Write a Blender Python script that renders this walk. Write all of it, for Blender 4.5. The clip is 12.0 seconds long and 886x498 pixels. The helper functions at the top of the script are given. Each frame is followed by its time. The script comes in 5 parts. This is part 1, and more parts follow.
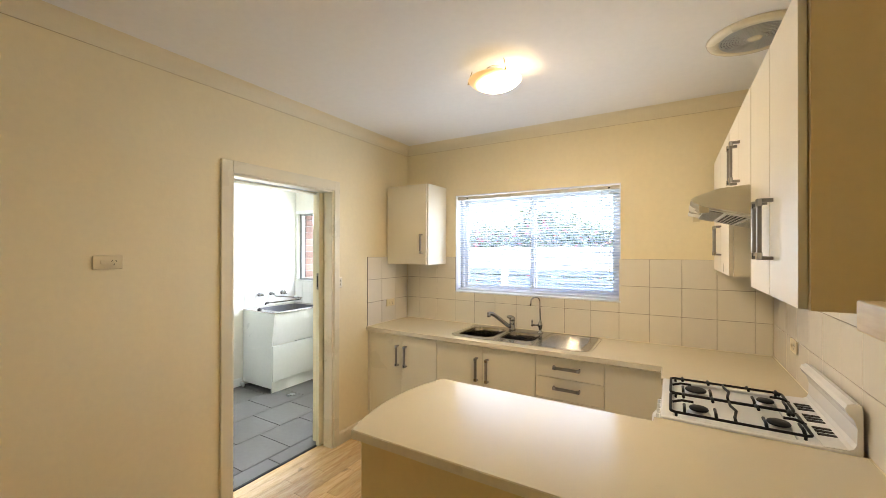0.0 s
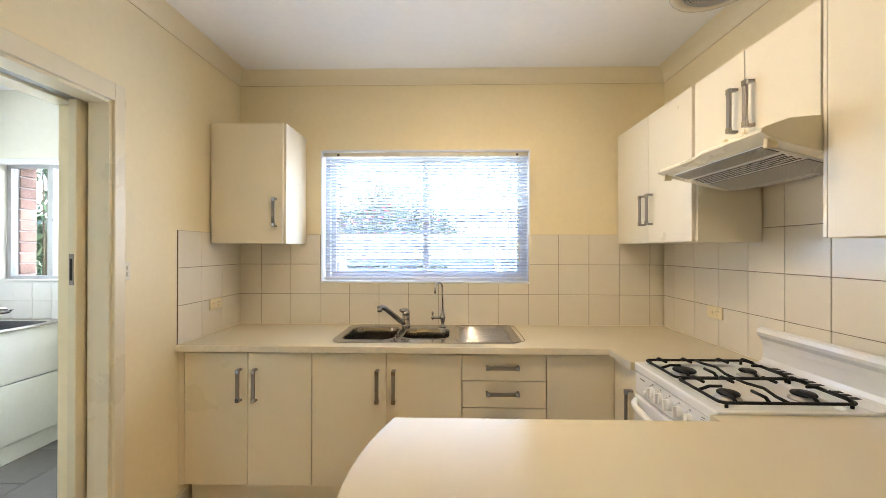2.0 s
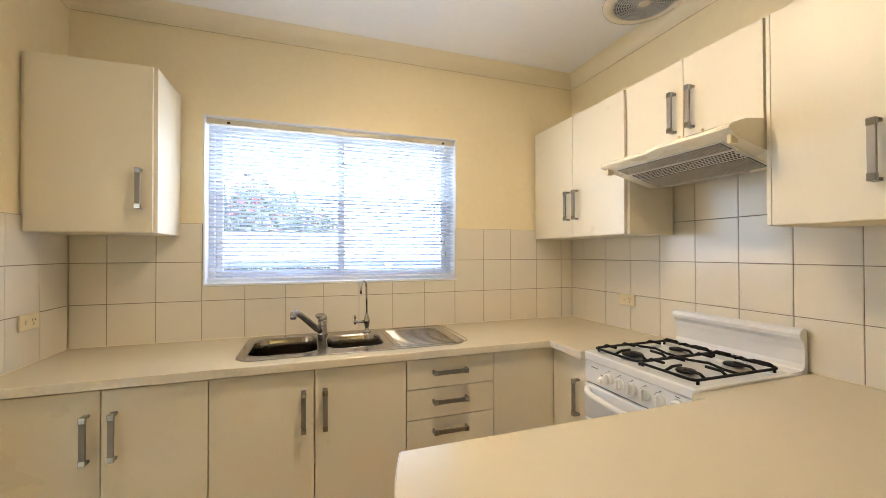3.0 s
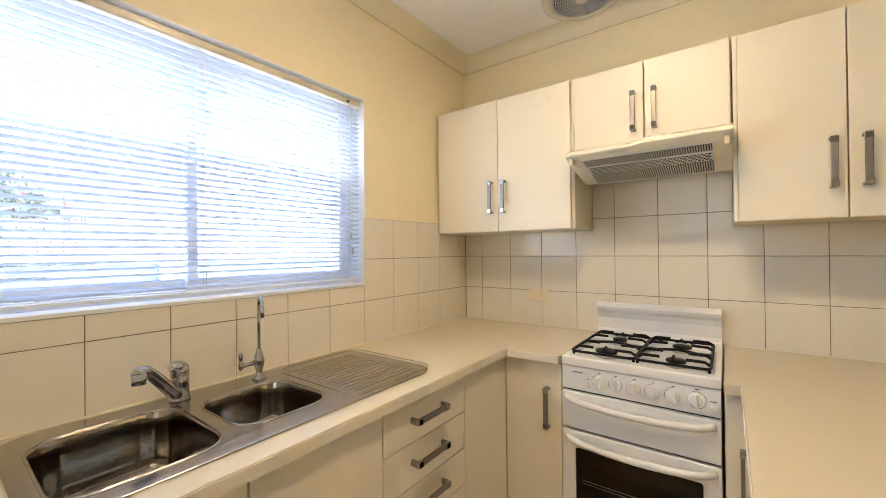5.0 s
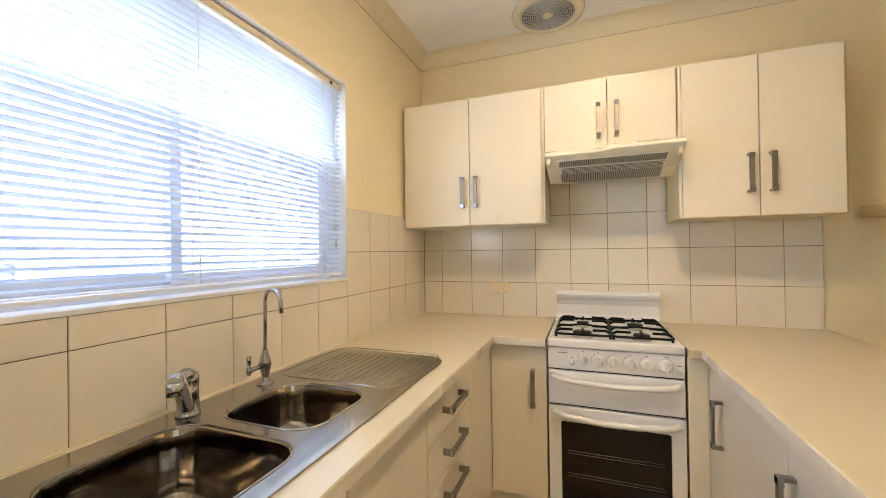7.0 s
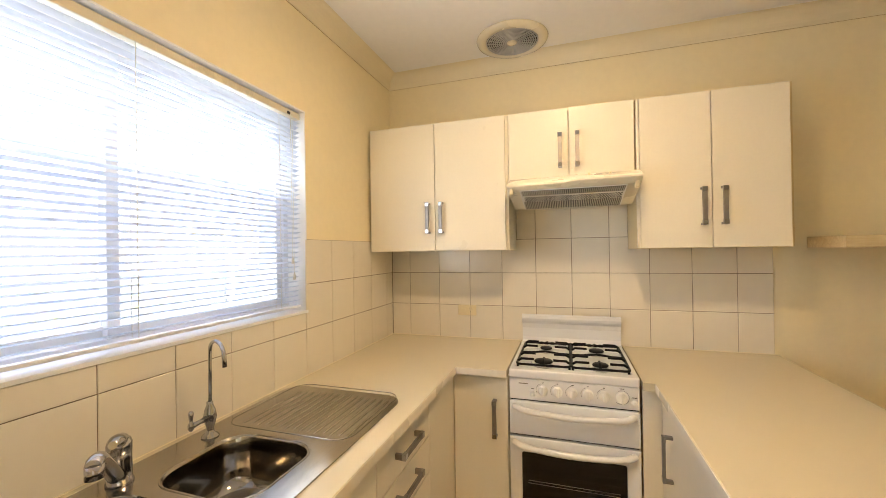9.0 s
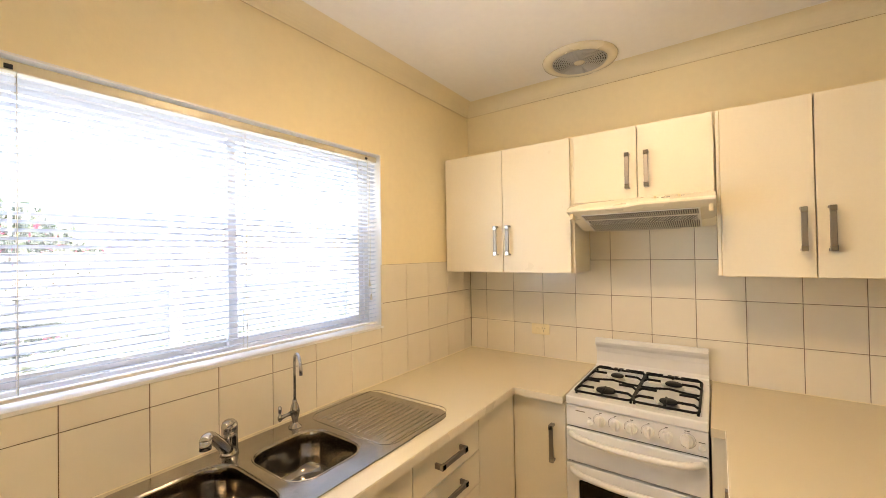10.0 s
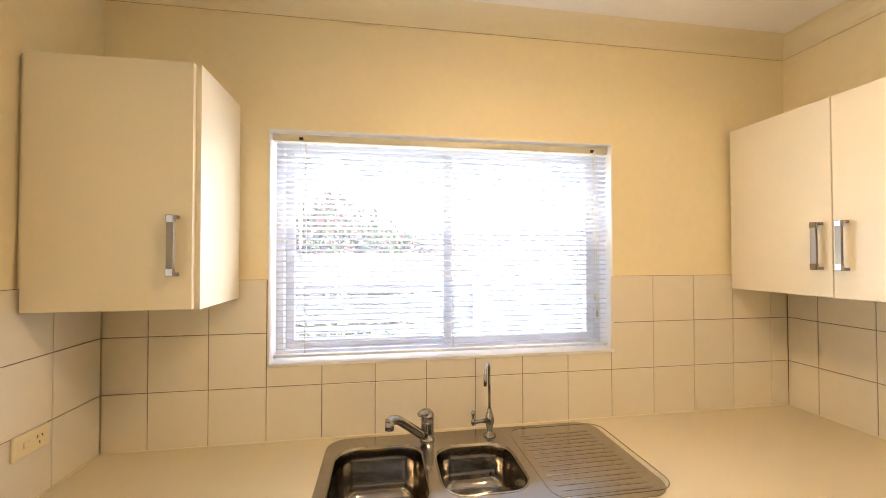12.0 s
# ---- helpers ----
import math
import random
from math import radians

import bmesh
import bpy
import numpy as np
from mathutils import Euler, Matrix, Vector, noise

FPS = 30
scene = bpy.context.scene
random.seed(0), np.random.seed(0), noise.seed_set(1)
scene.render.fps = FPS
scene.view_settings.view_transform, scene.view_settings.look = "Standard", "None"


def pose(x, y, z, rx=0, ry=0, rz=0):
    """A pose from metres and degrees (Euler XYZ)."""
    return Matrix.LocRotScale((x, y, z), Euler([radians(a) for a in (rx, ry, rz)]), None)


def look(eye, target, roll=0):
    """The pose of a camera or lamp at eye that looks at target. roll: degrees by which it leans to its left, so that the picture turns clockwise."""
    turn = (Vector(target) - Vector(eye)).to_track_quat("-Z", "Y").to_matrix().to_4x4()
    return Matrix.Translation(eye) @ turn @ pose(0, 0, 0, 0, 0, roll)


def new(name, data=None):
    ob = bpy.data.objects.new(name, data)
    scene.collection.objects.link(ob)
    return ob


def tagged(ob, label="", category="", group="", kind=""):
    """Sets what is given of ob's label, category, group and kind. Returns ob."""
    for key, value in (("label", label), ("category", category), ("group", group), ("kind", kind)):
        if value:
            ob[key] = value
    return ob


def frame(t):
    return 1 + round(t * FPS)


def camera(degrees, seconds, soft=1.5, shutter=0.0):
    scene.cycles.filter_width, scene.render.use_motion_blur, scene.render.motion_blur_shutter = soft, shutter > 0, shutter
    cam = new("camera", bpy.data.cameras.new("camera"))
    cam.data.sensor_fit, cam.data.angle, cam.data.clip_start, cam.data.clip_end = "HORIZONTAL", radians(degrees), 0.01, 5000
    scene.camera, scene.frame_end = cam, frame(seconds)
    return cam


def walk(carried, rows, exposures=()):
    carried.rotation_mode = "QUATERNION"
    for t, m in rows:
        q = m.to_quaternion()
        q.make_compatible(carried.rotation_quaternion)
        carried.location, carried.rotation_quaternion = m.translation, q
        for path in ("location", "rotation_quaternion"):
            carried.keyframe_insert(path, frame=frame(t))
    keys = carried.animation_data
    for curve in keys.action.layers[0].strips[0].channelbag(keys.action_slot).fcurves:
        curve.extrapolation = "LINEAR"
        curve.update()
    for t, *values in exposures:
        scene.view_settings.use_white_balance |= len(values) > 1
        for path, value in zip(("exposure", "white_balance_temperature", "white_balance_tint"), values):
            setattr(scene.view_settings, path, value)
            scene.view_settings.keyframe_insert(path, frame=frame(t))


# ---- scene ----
# ---- camera and walk ----
cam = camera(97.9, 12.0, soft=0.85)
PATH = [
    (0, (-0.547, -3.175, 1.571), (-1.571, -1.457, 1.577), 0.1),
    (0.5, (-0.694, -3.085, 1.492), (-1.704, -1.359, 1.504), 0.3),
    (1, (-0.957, -2.955, 1.459), (-1.681, -1.091, 1.473), 0.3),
    (1.5, (-1.166, -2.806, 1.412), (-1.551, -0.843, 1.425), 0.1),
    (2, (-1.407, -2.603, 1.405), (-1.455, -0.603, 1.409), 0.1),
    (2.5, (-1.627, -2.479, 1.373), (-1.329, -0.502, 1.394), -0.0),
    (3, (-1.776, -2.31, 1.353), (-1.122, -0.42, 1.372), -0.1),
    (3.2, (-1.833, -2.24, 1.351), (-1.052, -0.398, 1.357), -0.4),
    (4.8, (-2.161, -1.499, 1.339), (-0.619, -0.225, 1.353), -0.6),
    (5, (-2.17, -1.41, 1.342), (-0.559, -0.224, 1.352), -0.6),
    (5.5, (-2.21, -1.258, 1.315), (-0.484, -0.247, 1.327), -0.7),
    (6, (-2.29, -1.136, 1.307), (-0.488, -0.269, 1.319), -0.7),
    (6.5, (-2.349, -1.066, 1.304), (-0.502, -0.299, 1.315), -0.7),
    (7, (-2.388, -1.022, 1.303), (-0.513, -0.325, 1.315), -0.8),
    (9, (-2.349, -1.112, 1.447), (-0.445, -0.5, 1.455), -0.9),
    (9.5, (-2.38, -1.243, 1.533), (-0.536, -0.469, 1.551), -1.0),
    (10, (-2.35, -1.425, 1.561), (-0.716, -0.271, 1.584), -1.0),
    (10.5, (-2.237, -1.497, 1.554), (-0.867, -0.04, 1.591), -0.8),
    (11, (-2.034, -1.514, 1.553), (-1.098, 0.253, 1.596), -0.8),
    (11.5, (-1.932, -1.536, 1.581), (-1.381, 0.387, 1.613), -0.3),
    (12, (-1.876, -1.541, 1.596), (-1.565, 0.435, 1.631), -0.1),
]
EXPOSURES = [(0.0, 3.81, 6550, 14), (1.5, 3.82, 6300, 14), (3.0, 3.79, 6400, 15), (7.2, 3.77, 6800, 17), (8.8, 3.79, 7500, 18), (12.0, 3.90, 8000, 21)]
walk(cam, [(t, look(eye, target, roll)) for t, eye, target, roll in PATH], EXPOSURES)

# light levels
SKY, SUN = 0.15, 1.4
LAUNDRY_SKY = 2.1
KITCHEN_SKY, KITCHEN_LEAN = 0.84, 20
BULB, LAMP_GLOW, LAMP_COLOR = 0.05, 23.0, (1.0, 0.76, 0.45)

# ---- world, sun and exposure ----
world = bpy.data.worlds.new("world")
scene.world = world
world.use_nodes = True
wn = world.node_tree.nodes
sky = wn.new("ShaderNodeTexSky")
sky.sky_type, sky.sun_disc = "NISHITA", False
sky.sun_elevation, sky.sun_rotation = radians(53), radians(100)
sky.air_density, sky.dust_density = 1.0, 3.0
wn["Background"].inputs["Strength"].default_value = SKY
world.node_tree.links.new(sky.outputs[0], wn["Background"].inputs["Color"])

sun = new("sun", bpy.data.lights.new("sun", "SUN"))
sun.data.energy, sun.data.angle, sun.data.color = SUN, radians(12), (1.0, 0.96, 0.9)
sun.matrix_world = look((4.5, 1.8, 9), (-2.0, 3, 0))


def window_light(name, x0, x1, y, z0, z1, watts, color, lean=0.0):
    """Sky light entering through a window's opening; it faces into the room (-y), leaning up as blind slats throw it."""
    ob = new(name, bpy.data.lights.new(name, "AREA"))
    ob.data.shape, ob.data.size, ob.data.size_y = "RECTANGLE", x1 - x0, z1 - z0
    ob.data.energy, ob.data.color = watts, color
    ob.matrix_world = look(((x0 + x1) / 2, y, (z0 + z1) / 2), ((x0 + x1) / 2, y - 1, (z0 + z1) / 2 + math.tan(radians(lean))))
    return ob


window_light("laundry_window_daylight", -4.25, -3.60, 0.345, 1.22, 2.02, LAUNDRY_SKY, (0.80, 0.91, 1.0))

window_light("kitchen_window_daylight", -2.27, -0.92, 0.012, 1.23, 2.02, KITCHEN_SKY, (0.70, 0.85, 1.0), KITCHEN_LEAN)

bulb = new("ceiling_lamp_bulb", bpy.data.lights.new("ceiling_lamp_bulb", "POINT"))
bulb.data.energy, bulb.data.shadow_soft_size, bulb.data.color = BULB, 0.035, LAMP_COLOR
bulb.location = (-1.335, -1.135, 2.55)


# ---- materials ----
def nodes_of(name):
    m = bpy.data.materials.new(name)
    m.use_nodes = True
    t = m.node_tree
    return m, t, t.nodes["Principled BSDF"]


def surface(name, color, rough=0.5, metal=0.0, var=0.06, grain=60.0, blotch=2.5, bump=0.02, bump_scale=200.0,
            rough_var=0.08, coat=0.0, random_tone=0.0, stretch=(1, 1, 1), spec=0.5):
    """A paint-like or metal-like surface: colour varied at a fine and a broad scale, uneven gloss, fine relief."""
    m, t, b = nodes_of(name)
    N, L = t.nodes, t.links
    mp = N.new("ShaderNodeMapping")
    geo = N.new("ShaderNodeNewGeometry")
    mp.inputs["Scale"].default_value = stretch
    L.new(geo.outputs["Position"], mp.inputs["Vector"])
    fine, broad = N.new("ShaderNodeTexNoise"), N.new("ShaderNodeTexNoise")
    fine.inputs["Scale"].default_value, fine.inputs["Detail"].default_value = grain, 3
    broad.inputs["Scale"].default_value, broad.inputs["Detail"].default_value = blotch, 4
    for n in (fine, broad):
        L.new(mp.outputs[0], n.inputs["Vector"])
    add = N.new("ShaderNodeMath")
    add.operation = "ADD"
    L.new(fine.outputs["Fac"], add.inputs[0]), L.new(broad.outputs["Fac"], add.inputs[1])
    rng = N.new("ShaderNodeMapRange")
    rng.inputs["From Min"].default_value, rng.inputs["From Max"].default_value = 0.6, 1.4
    rng.inputs["To Min"].default_value, rng.inputs["To Max"].default_value = 1 - var, 1 + var
    L.new(add.outputs[0], rng.inputs["Value"])
    last = rng.outputs[0]
    if random_tone:
        info, r2, mul = N.new("ShaderNodeObjectInfo"), N.new("ShaderNodeMapRange"), N.new("ShaderNodeMath")
        r2.inputs["To Min"].default_value, r2.inputs["To Max"].default_value = 1 - random_tone, 1 + random_tone
        L.new(info.outputs["Random"], r2.inputs["Value"])
        mul.operation = "MULTIPLY"
        L.new(last, mul.inputs[0]), L.new(r2.outputs[0], mul.inputs[1])
        last = mul.outputs[0]
    scale = N.new("ShaderNodeVectorMath")
    scale.operation = "SCALE"
    scale.inputs[0].default_value = color
    L.new(last, scale.inputs["Scale"])
    L.new(scale.outputs[0], b.inputs["Base Color"])
    rr = N.new("ShaderNodeMapRange")
    rr.inputs["From Min"].default_value, rr.inputs["From Max"].default_value = 0.3, 0.7
    rr.inputs["To Min"].default_value, rr.inputs["To Max"].default_value = max(0.02, rough - rough_var), min(1, rough + rough_var)
    L.new(broad.outputs["Fac"], rr.inputs["Value"])
    L.new(rr.outputs[0], b.inputs["Roughness"])
    b.inputs["Metallic"].default_value = metal
    b.inputs["Coat Weight"].default_value = coat
    b.inputs["Specular IOR Level"].default_value = spec
    if bump:
        rel, bp = N.new("ShaderNodeTexNoise"), N.new("ShaderNodeBump")
        rel.inputs["Scale"].default_value, rel.inputs["Detail"].default_value = bump_scale, 2
        L.new(mp.outputs[0], rel.inputs["Vector"])
        bp.inputs["Strength"].default_value, bp.inputs["Distance"].default_value = bump, 0.01
        L.new(rel.outputs["Fac"], bp.inputs["Height"])
        L.new(bp.outputs[0], b.inputs["Normal"])
    return m


def timber(name, light, dark, along="y", rough=0.3, tone=0.16):
    """Sawn boards: long grain, growth bands, a different tone on each board, a few knots."""
    m, t, b = nodes_of(name)
    N, L = t.nodes, t.links
    geo, info = N.new("ShaderNodeNewGeometry"), N.new("ShaderNodeObjectInfo")
    off, mp = N.new("ShaderNodeVectorMath"), N.new("ShaderNodeMapping")
    off.operation = "ADD"
    sc = N.new("ShaderNodeVectorMath")
    sc.operation = "SCALE"
    sc.inputs[0].default_value = (37.0, 17.0, 5.0)
    L.new(info.outputs["Random"], sc.inputs["Scale"])
    L.new(geo.outputs["Position"], off.inputs[0]), L.new(sc.outputs[0], off.inputs[1])
    mp.inputs["Scale"].default_value = (1, 0.12, 1) if along == "y" else (0.12, 1, 1)
    L.new(off.outputs[0], mp.inputs["Vector"])
    g1, g2, knot = N.new("ShaderNodeTexNoise"), N.new("ShaderNodeTexNoise"), N.new("ShaderNodeTexNoise")
    for n, s, d in ((g1, 28, 6), (g2, 150, 3), (knot, 5, 1)):
        n.inputs["Scale"].default_value, n.inputs["Detail"].default_value = s, d
    g1.inputs["Distortion"].default_value = 1.5
    L.new(mp.outputs[0], g1.inputs["Vector"]), L.new(mp.outputs[0], g2.inputs["Vector"])
    L.new(off.outputs[0], knot.inputs["Vector"])
    ramp = N.new("ShaderNodeValToRGB")
    ramp.color_ramp.elements[0].position, ramp.color_ramp.elements[0].color = 0.35, (*dark, 1)
    ramp.color_ramp.elements[1].position, ramp.color_ramp.elements[1].color = 0.62, (*light, 1)
    addn = N.new("ShaderNodeMath")
    addn.operation = "ADD"
    half = N.new("ShaderNodeMath")
    half.operation = "MULTIPLY"
    half.inputs[1].default_value = 0.65
    L.new(g1.outputs["Fac"], half.inputs[0])
    L.new(half.outputs[0], addn.inputs[0])
    q = N.new("ShaderNodeMath")
    q.operation = "MULTIPLY"
    q.inputs[1].default_value = 0.35
    L.new(g2.outputs["Fac"], q.inputs[0]), L.new(q.outputs[0], addn.inputs[1])
    L.new(addn.outputs[0], ramp.inputs[0])
    kr = N.new("ShaderNodeMapRange")
    kr.inputs["From Min"].default_value, kr.inputs["From Max"].default_value = 0.68, 0.76
    kr.inputs["To Min"].default_value, kr.inputs["To Max"].default_value = 1.0, 0.5
    L.new(knot.outputs["Fac"], kr.inputs["Value"])
    tr = N.new("ShaderNodeMapRange")
    tr.inputs["To Min"].default_value, tr.inputs["To Max"].default_value = 1 - tone, 1 + tone
    L.new(info.outputs["Random"], tr.inputs["Value"])
    mm = N.new("ShaderNodeMath")
    mm.operation = "MULTIPLY"
    L.new(kr.outputs[0], mm.inputs[0]), L.new(tr.outputs[0], mm.inputs[1])
    out = N.new("ShaderNodeVectorMath")
    out.operation = "SCALE"
    L.new(ramp.outputs[0], out.inputs[0]), L.new(mm.outputs[0], out.inputs["Scale"])
    L.new(out.outputs[0], b.inputs["Base Color"])
    b.inputs["Roughness"].default_value = rough
    bp = N.new("ShaderNodeBump")
    bp.inputs["Strength"].default_value, bp.inputs["Distance"].default_value = 0.08, 0.004
    L.new(addn.outputs[0], bp.inputs["Height"]), L.new(bp.outputs[0], b.inputs["Normal"])
    return m


wall_paint = surface("cream_wall_paint", (0.86, 0.765, 0.535), 0.55, var=0.03, grain=30, blotch=1.3, bump=0.06, bump_scale=90)
laundry_paint = surface("pale_laundry_paint", (0.82, 0.81, 0.74), 0.55, var=0.03, grain=30, blotch=1.3, bump=0.06, bump_scale=90)
ceiling_paint = surface("white_ceiling_paint", (0.89, 0.888, 0.875), 0.75, var=0.025, grain=25, blotch=1.1, bump=0.05, bump_scale=70)
cornice_paint = surface("cream_cornice_paint", (0.82, 0.745, 0.56), 0.6, var=0.02, grain=25, blotch=1.1, bump=0.03, bump_scale=70)
crack_shade = surface("brown_crack_shade", (0.54, 0.42, 0.24), 0.9, var=0.3, grain=40, blotch=6, bump=0)
trim_paint = surface("cream_gloss_trim_paint", (0.80, 0.74, 0.58), 0.32, var=0.025, grain=18, blotch=3, bump=0.015, bump_scale=60)
door_paint = surface("cream_door_paint", (0.78, 0.71, 0.52), 0.4, var=0.03, grain=18, blotch=3, bump=0.02, bump_scale=60)
glaze = surface("glazed_cream_tile", (0.80, 0.75, 0.65), 0.14, var=0.02, grain=15, blotch=4, bump=0.05, bump_scale=14,
                rough_var=0.05, random_tone=0.02)
white_glaze = surface("glazed_white_tile", (0.82, 0.82, 0.80), 0.16, var=0.02, grain=15, blotch=4, bump=0.05, bump_scale=14, rough_var=0.05)
grout = surface("brown_grout", (0.19, 0.135, 0.085), 0.9, var=0.2, grain=120, blotch=6, bump=0.2, bump_scale=300)
laminate = surface("cream_door_laminate", (0.81, 0.755, 0.62), 0.34, var=0.018, grain=90, blotch=2, bump=0.012, bump_scale=160, random_tone=0.012)
# side and back panels: a yellower, slightly darker cream than the door laminate
laminate_yellow = surface("yellow_cream_side_panel", (0.76, 0.62, 0.35), 0.4, var=0.03, grain=50, blotch=2, bump=0.012, bump_scale=160)
carcass = surface("cream_carcass_board", (0.74, 0.66, 0.50), 0.45, var=0.03, grain=60, blotch=3, bump=0.03)
bench = surface("beige_bench_laminate", (0.67, 0.60, 0.44), 0.17, var=0.035, grain=420, blotch=2.2, bump=0.02, bump_scale=500, rough_var=0.01, spec=0.3)
edge_pale = surface("pale_edge_strip", (0.76, 0.71, 0.60), 0.3, var=0.05, grain=60, blotch=5, bump=0.03)
steel = surface("brushed_stainless_steel", (0.44, 0.412, 0.37), 0.19, 1.0, var=0.06, grain=30, blotch=5, bump=0.02, bump_scale=120,
                rough_var=0.07, stretch=(0.25, 6, 1))
bowl_steel = surface("pressed_stainless_steel", (0.37, 0.34, 0.30), 0.10, 1.0, var=0.08, grain=20, blotch=7, bump=0.03, bump_scale=60, rough_var=0.03)
# tub steel darkened to carry the shade inside the trough
tub_steel = surface("shaded_tub_steel", (0.13, 0.13, 0.14), 0.35, 1.0, var=0.1, grain=20, blotch=5, bump=0.02)
chrome = surface("polished_chrome", (0.42, 0.42, 0.43), 0.05, 1.0, var=0.02, bump=0, rough_var=0.03)
satin = surface("satin_nickel", (0.31, 0.285, 0.26), 0.42, 1.0, var=0.05, grain=200, blotch=10, bump=0.03, bump_scale=400, stretch=(1, 1, 0.1))
enamel = surface("white_stove_enamel", (0.84, 0.85, 0.86), 0.2, var=0.015, grain=20, blotch=3, bump=0.015, bump_scale=30, rough_var=0.04, coat=0.3)
knob_plastic = surface("white_knob_plastic", (0.84, 0.835, 0.81), 0.42, var=0.03, grain=60, blotch=20, bump=0.02)
iron = surface("black_cast_iron", (0.007, 0.0066, 0.0062), 0.55, var=0.3, grain=150, blotch=14, bump=0.15, bump_scale=260, spec=0.25)
burner_black = surface("matt_black_burner_cap", (0.014, 0.013, 0.012), 0.6, var=0.3, grain=150, blotch=20, bump=0.1, spec=0.25)
aluminium = surface("cast_aluminium", (0.45, 0.44, 0.42), 0.4, 1.0, var=0.1, grain=90, blotch=12, bump=0.06)
dark_gap = surface("dark_shadow_gap", (0.012, 0.011, 0.010), 0.8, var=0.2, bump=0)
oven_glass = surface("dark_oven_glass", (0.006, 0.005, 0.005), 0.06, var=0.2, grain=6, blotch=3, bump=0, rough_var=0.02, spec=0.3)
hood_white = surface("cream_hood_enamel", (0.80, 0.745, 0.60), 0.28, var=0.025, grain=30, blotch=4, bump=0.02)
filter_white = surface("white_filter_enamel", (0.80, 0.79, 0.75), 0.35, var=0.03, grain=30, blotch=6, bump=0.02)
hood_grey = surface("grey_filter_mesh", (0.05, 0.048, 0.044), 0.55, 0.3, var=0.2, grain=200, blotch=8, bump=0.1)
hood_slot = surface("grey_hood_slat", (0.50, 0.48, 0.42), 0.4, var=0.1, grain=120, blotch=8, bump=0.03)
switch_plastic = surface("aged_cream_switch_plastic", (0.80, 0.70, 0.47), 0.35, var=0.03, grain=60, blotch=10, bump=0.02)
switch_ivory = surface("ivory_switch_plastic", (0.82, 0.77, 0.64), 0.35, var=0.03, grain=60, blotch=10, bump=0.02)
blind_white = surface("white_blind_slat", (0.60, 0.62, 0.66), 0.4, var=0.02, grain=20, blotch=4, bump=0.02)
bt = blind_white.node_tree
vinyl, vinyl_mix = bt.nodes.new("ShaderNodeBsdfTranslucent"), bt.nodes.new("ShaderNodeMixShader")
vinyl.inputs["Color"].default_value = (0.76, 0.82, 0.90, 1)
vinyl_mix.inputs[0].default_value = 0.55
bt.links.new(bt.nodes["Principled BSDF"].outputs[0], vinyl_mix.inputs[1]), bt.links.new(vinyl.outputs[0], vinyl_mix.inputs[2])
bt.links.new(vinyl_mix.outputs[0], bt.nodes["Material Output"].inputs["Surface"])
blind_rail = surface("cream_blind_rail", (0.66, 0.60, 0.46), 0.3, var=0.05, grain=20, blotch=4, bump=0.02)
window_white = surface("white_window_frame", (0.82, 0.83, 0.84), 0.35, var=0.02, grain=20, blotch=4, bump=0.02)
window_grey = surface("grey_anodised_frame", (0.42, 0.43, 0.44), 0.35, 0.7, var=0.06, grain=40, blotch=4, bump=0.02)
cord = surface("white_cord", (0.75, 0.72, 0.62), 0.7, var=0.05, bump=0)
black_plastic = surface("black_plastic", (0.02, 0.02, 0.02), 0.4, var=0.2, bump=0.02)
pine = timber("honey_pine_boards", (0.74, 0.55, 0.31), (0.58, 0.37, 0.17), rough=0.2)
shelf_wood = timber("pale_shelf_timber", (0.70, 0.57, 0.35), (0.58, 0.44, 0.24), rough=0.4, tone=0.03)
slate = surface("grey_slate_tile", (0.165, 0.155, 0.152), 0.27, var=0.07, grain=30, blotch=3, bump=0.01, bump_scale=45, rough_var=0.0, random_tone=0.05)
floor_grout = surface("grey_floor_grout", (0.15, 0.142, 0.138), 0.9, var=0.15, grain=90, bump=0.1)
trough_white = surface("white_trough_cabinet", (0.80, 0.82, 0.80), 0.35, var=0.03, grain=30, blotch=3, bump=0.03)
brick_mat = surface("red_brown_brick", (0.34, 0.22, 0.17), 0.85, var=0.25, grain=70, blotch=12, bump=0.3, bump_scale=130, random_tone=0.25)
mortar = surface("grey_mortar", (0.40, 0.37, 0.33), 0.95, var=0.12, grain=120, bump=0.2)
lattice_white = surface("weathered_white_lattice", (0.74, 0.74, 0.72), 0.6, var=0.08, grain=40, blotch=3, bump=0.1)
fence_grey = surface("blue_grey_fence_rail", (0.13, 0.16, 0.21), 0.6, var=0.15, grain=40, blotch=3, bump=0.1, random_tone=0.12)
leaf_green = surface("garden_leaf", (0.075, 0.11, 0.06), 0.5, var=0.4, grain=9, blotch=3, bump=0)
petal_pink = surface("pink_petal", (0.60, 0.07, 0.13), 0.6, var=0.3, grain=9, blotch=3, bump=0)
bark = surface("grey_bark", (0.12, 0.09, 0.06), 0.9, var=0.3, grain=40, blotch=8, bump=0.4, bump_scale=60)
lawn_mat = surface("lawn", (0.07, 0.11, 0.04), 0.9, var=0.35, grain=60, blotch=1.0, bump=0.4, bump_scale=80)
paving_mat = surface("pale_concrete_path", (0.44, 0.44, 0.44), 0.85, var=0.12, grain=60, blotch=1.5, bump=0.15, bump_scale=90)

glass, gt, gb = nodes_of("clear_window_glass")
gb.inputs["Base Color"].default_value = (0.97, 0.985, 0.98, 1)
gb.inputs["Roughness"].default_value, gb.inputs["Transmission Weight"].default_value, gb.inputs["IOR"].default_value = 0.0, 1.0, 1.02

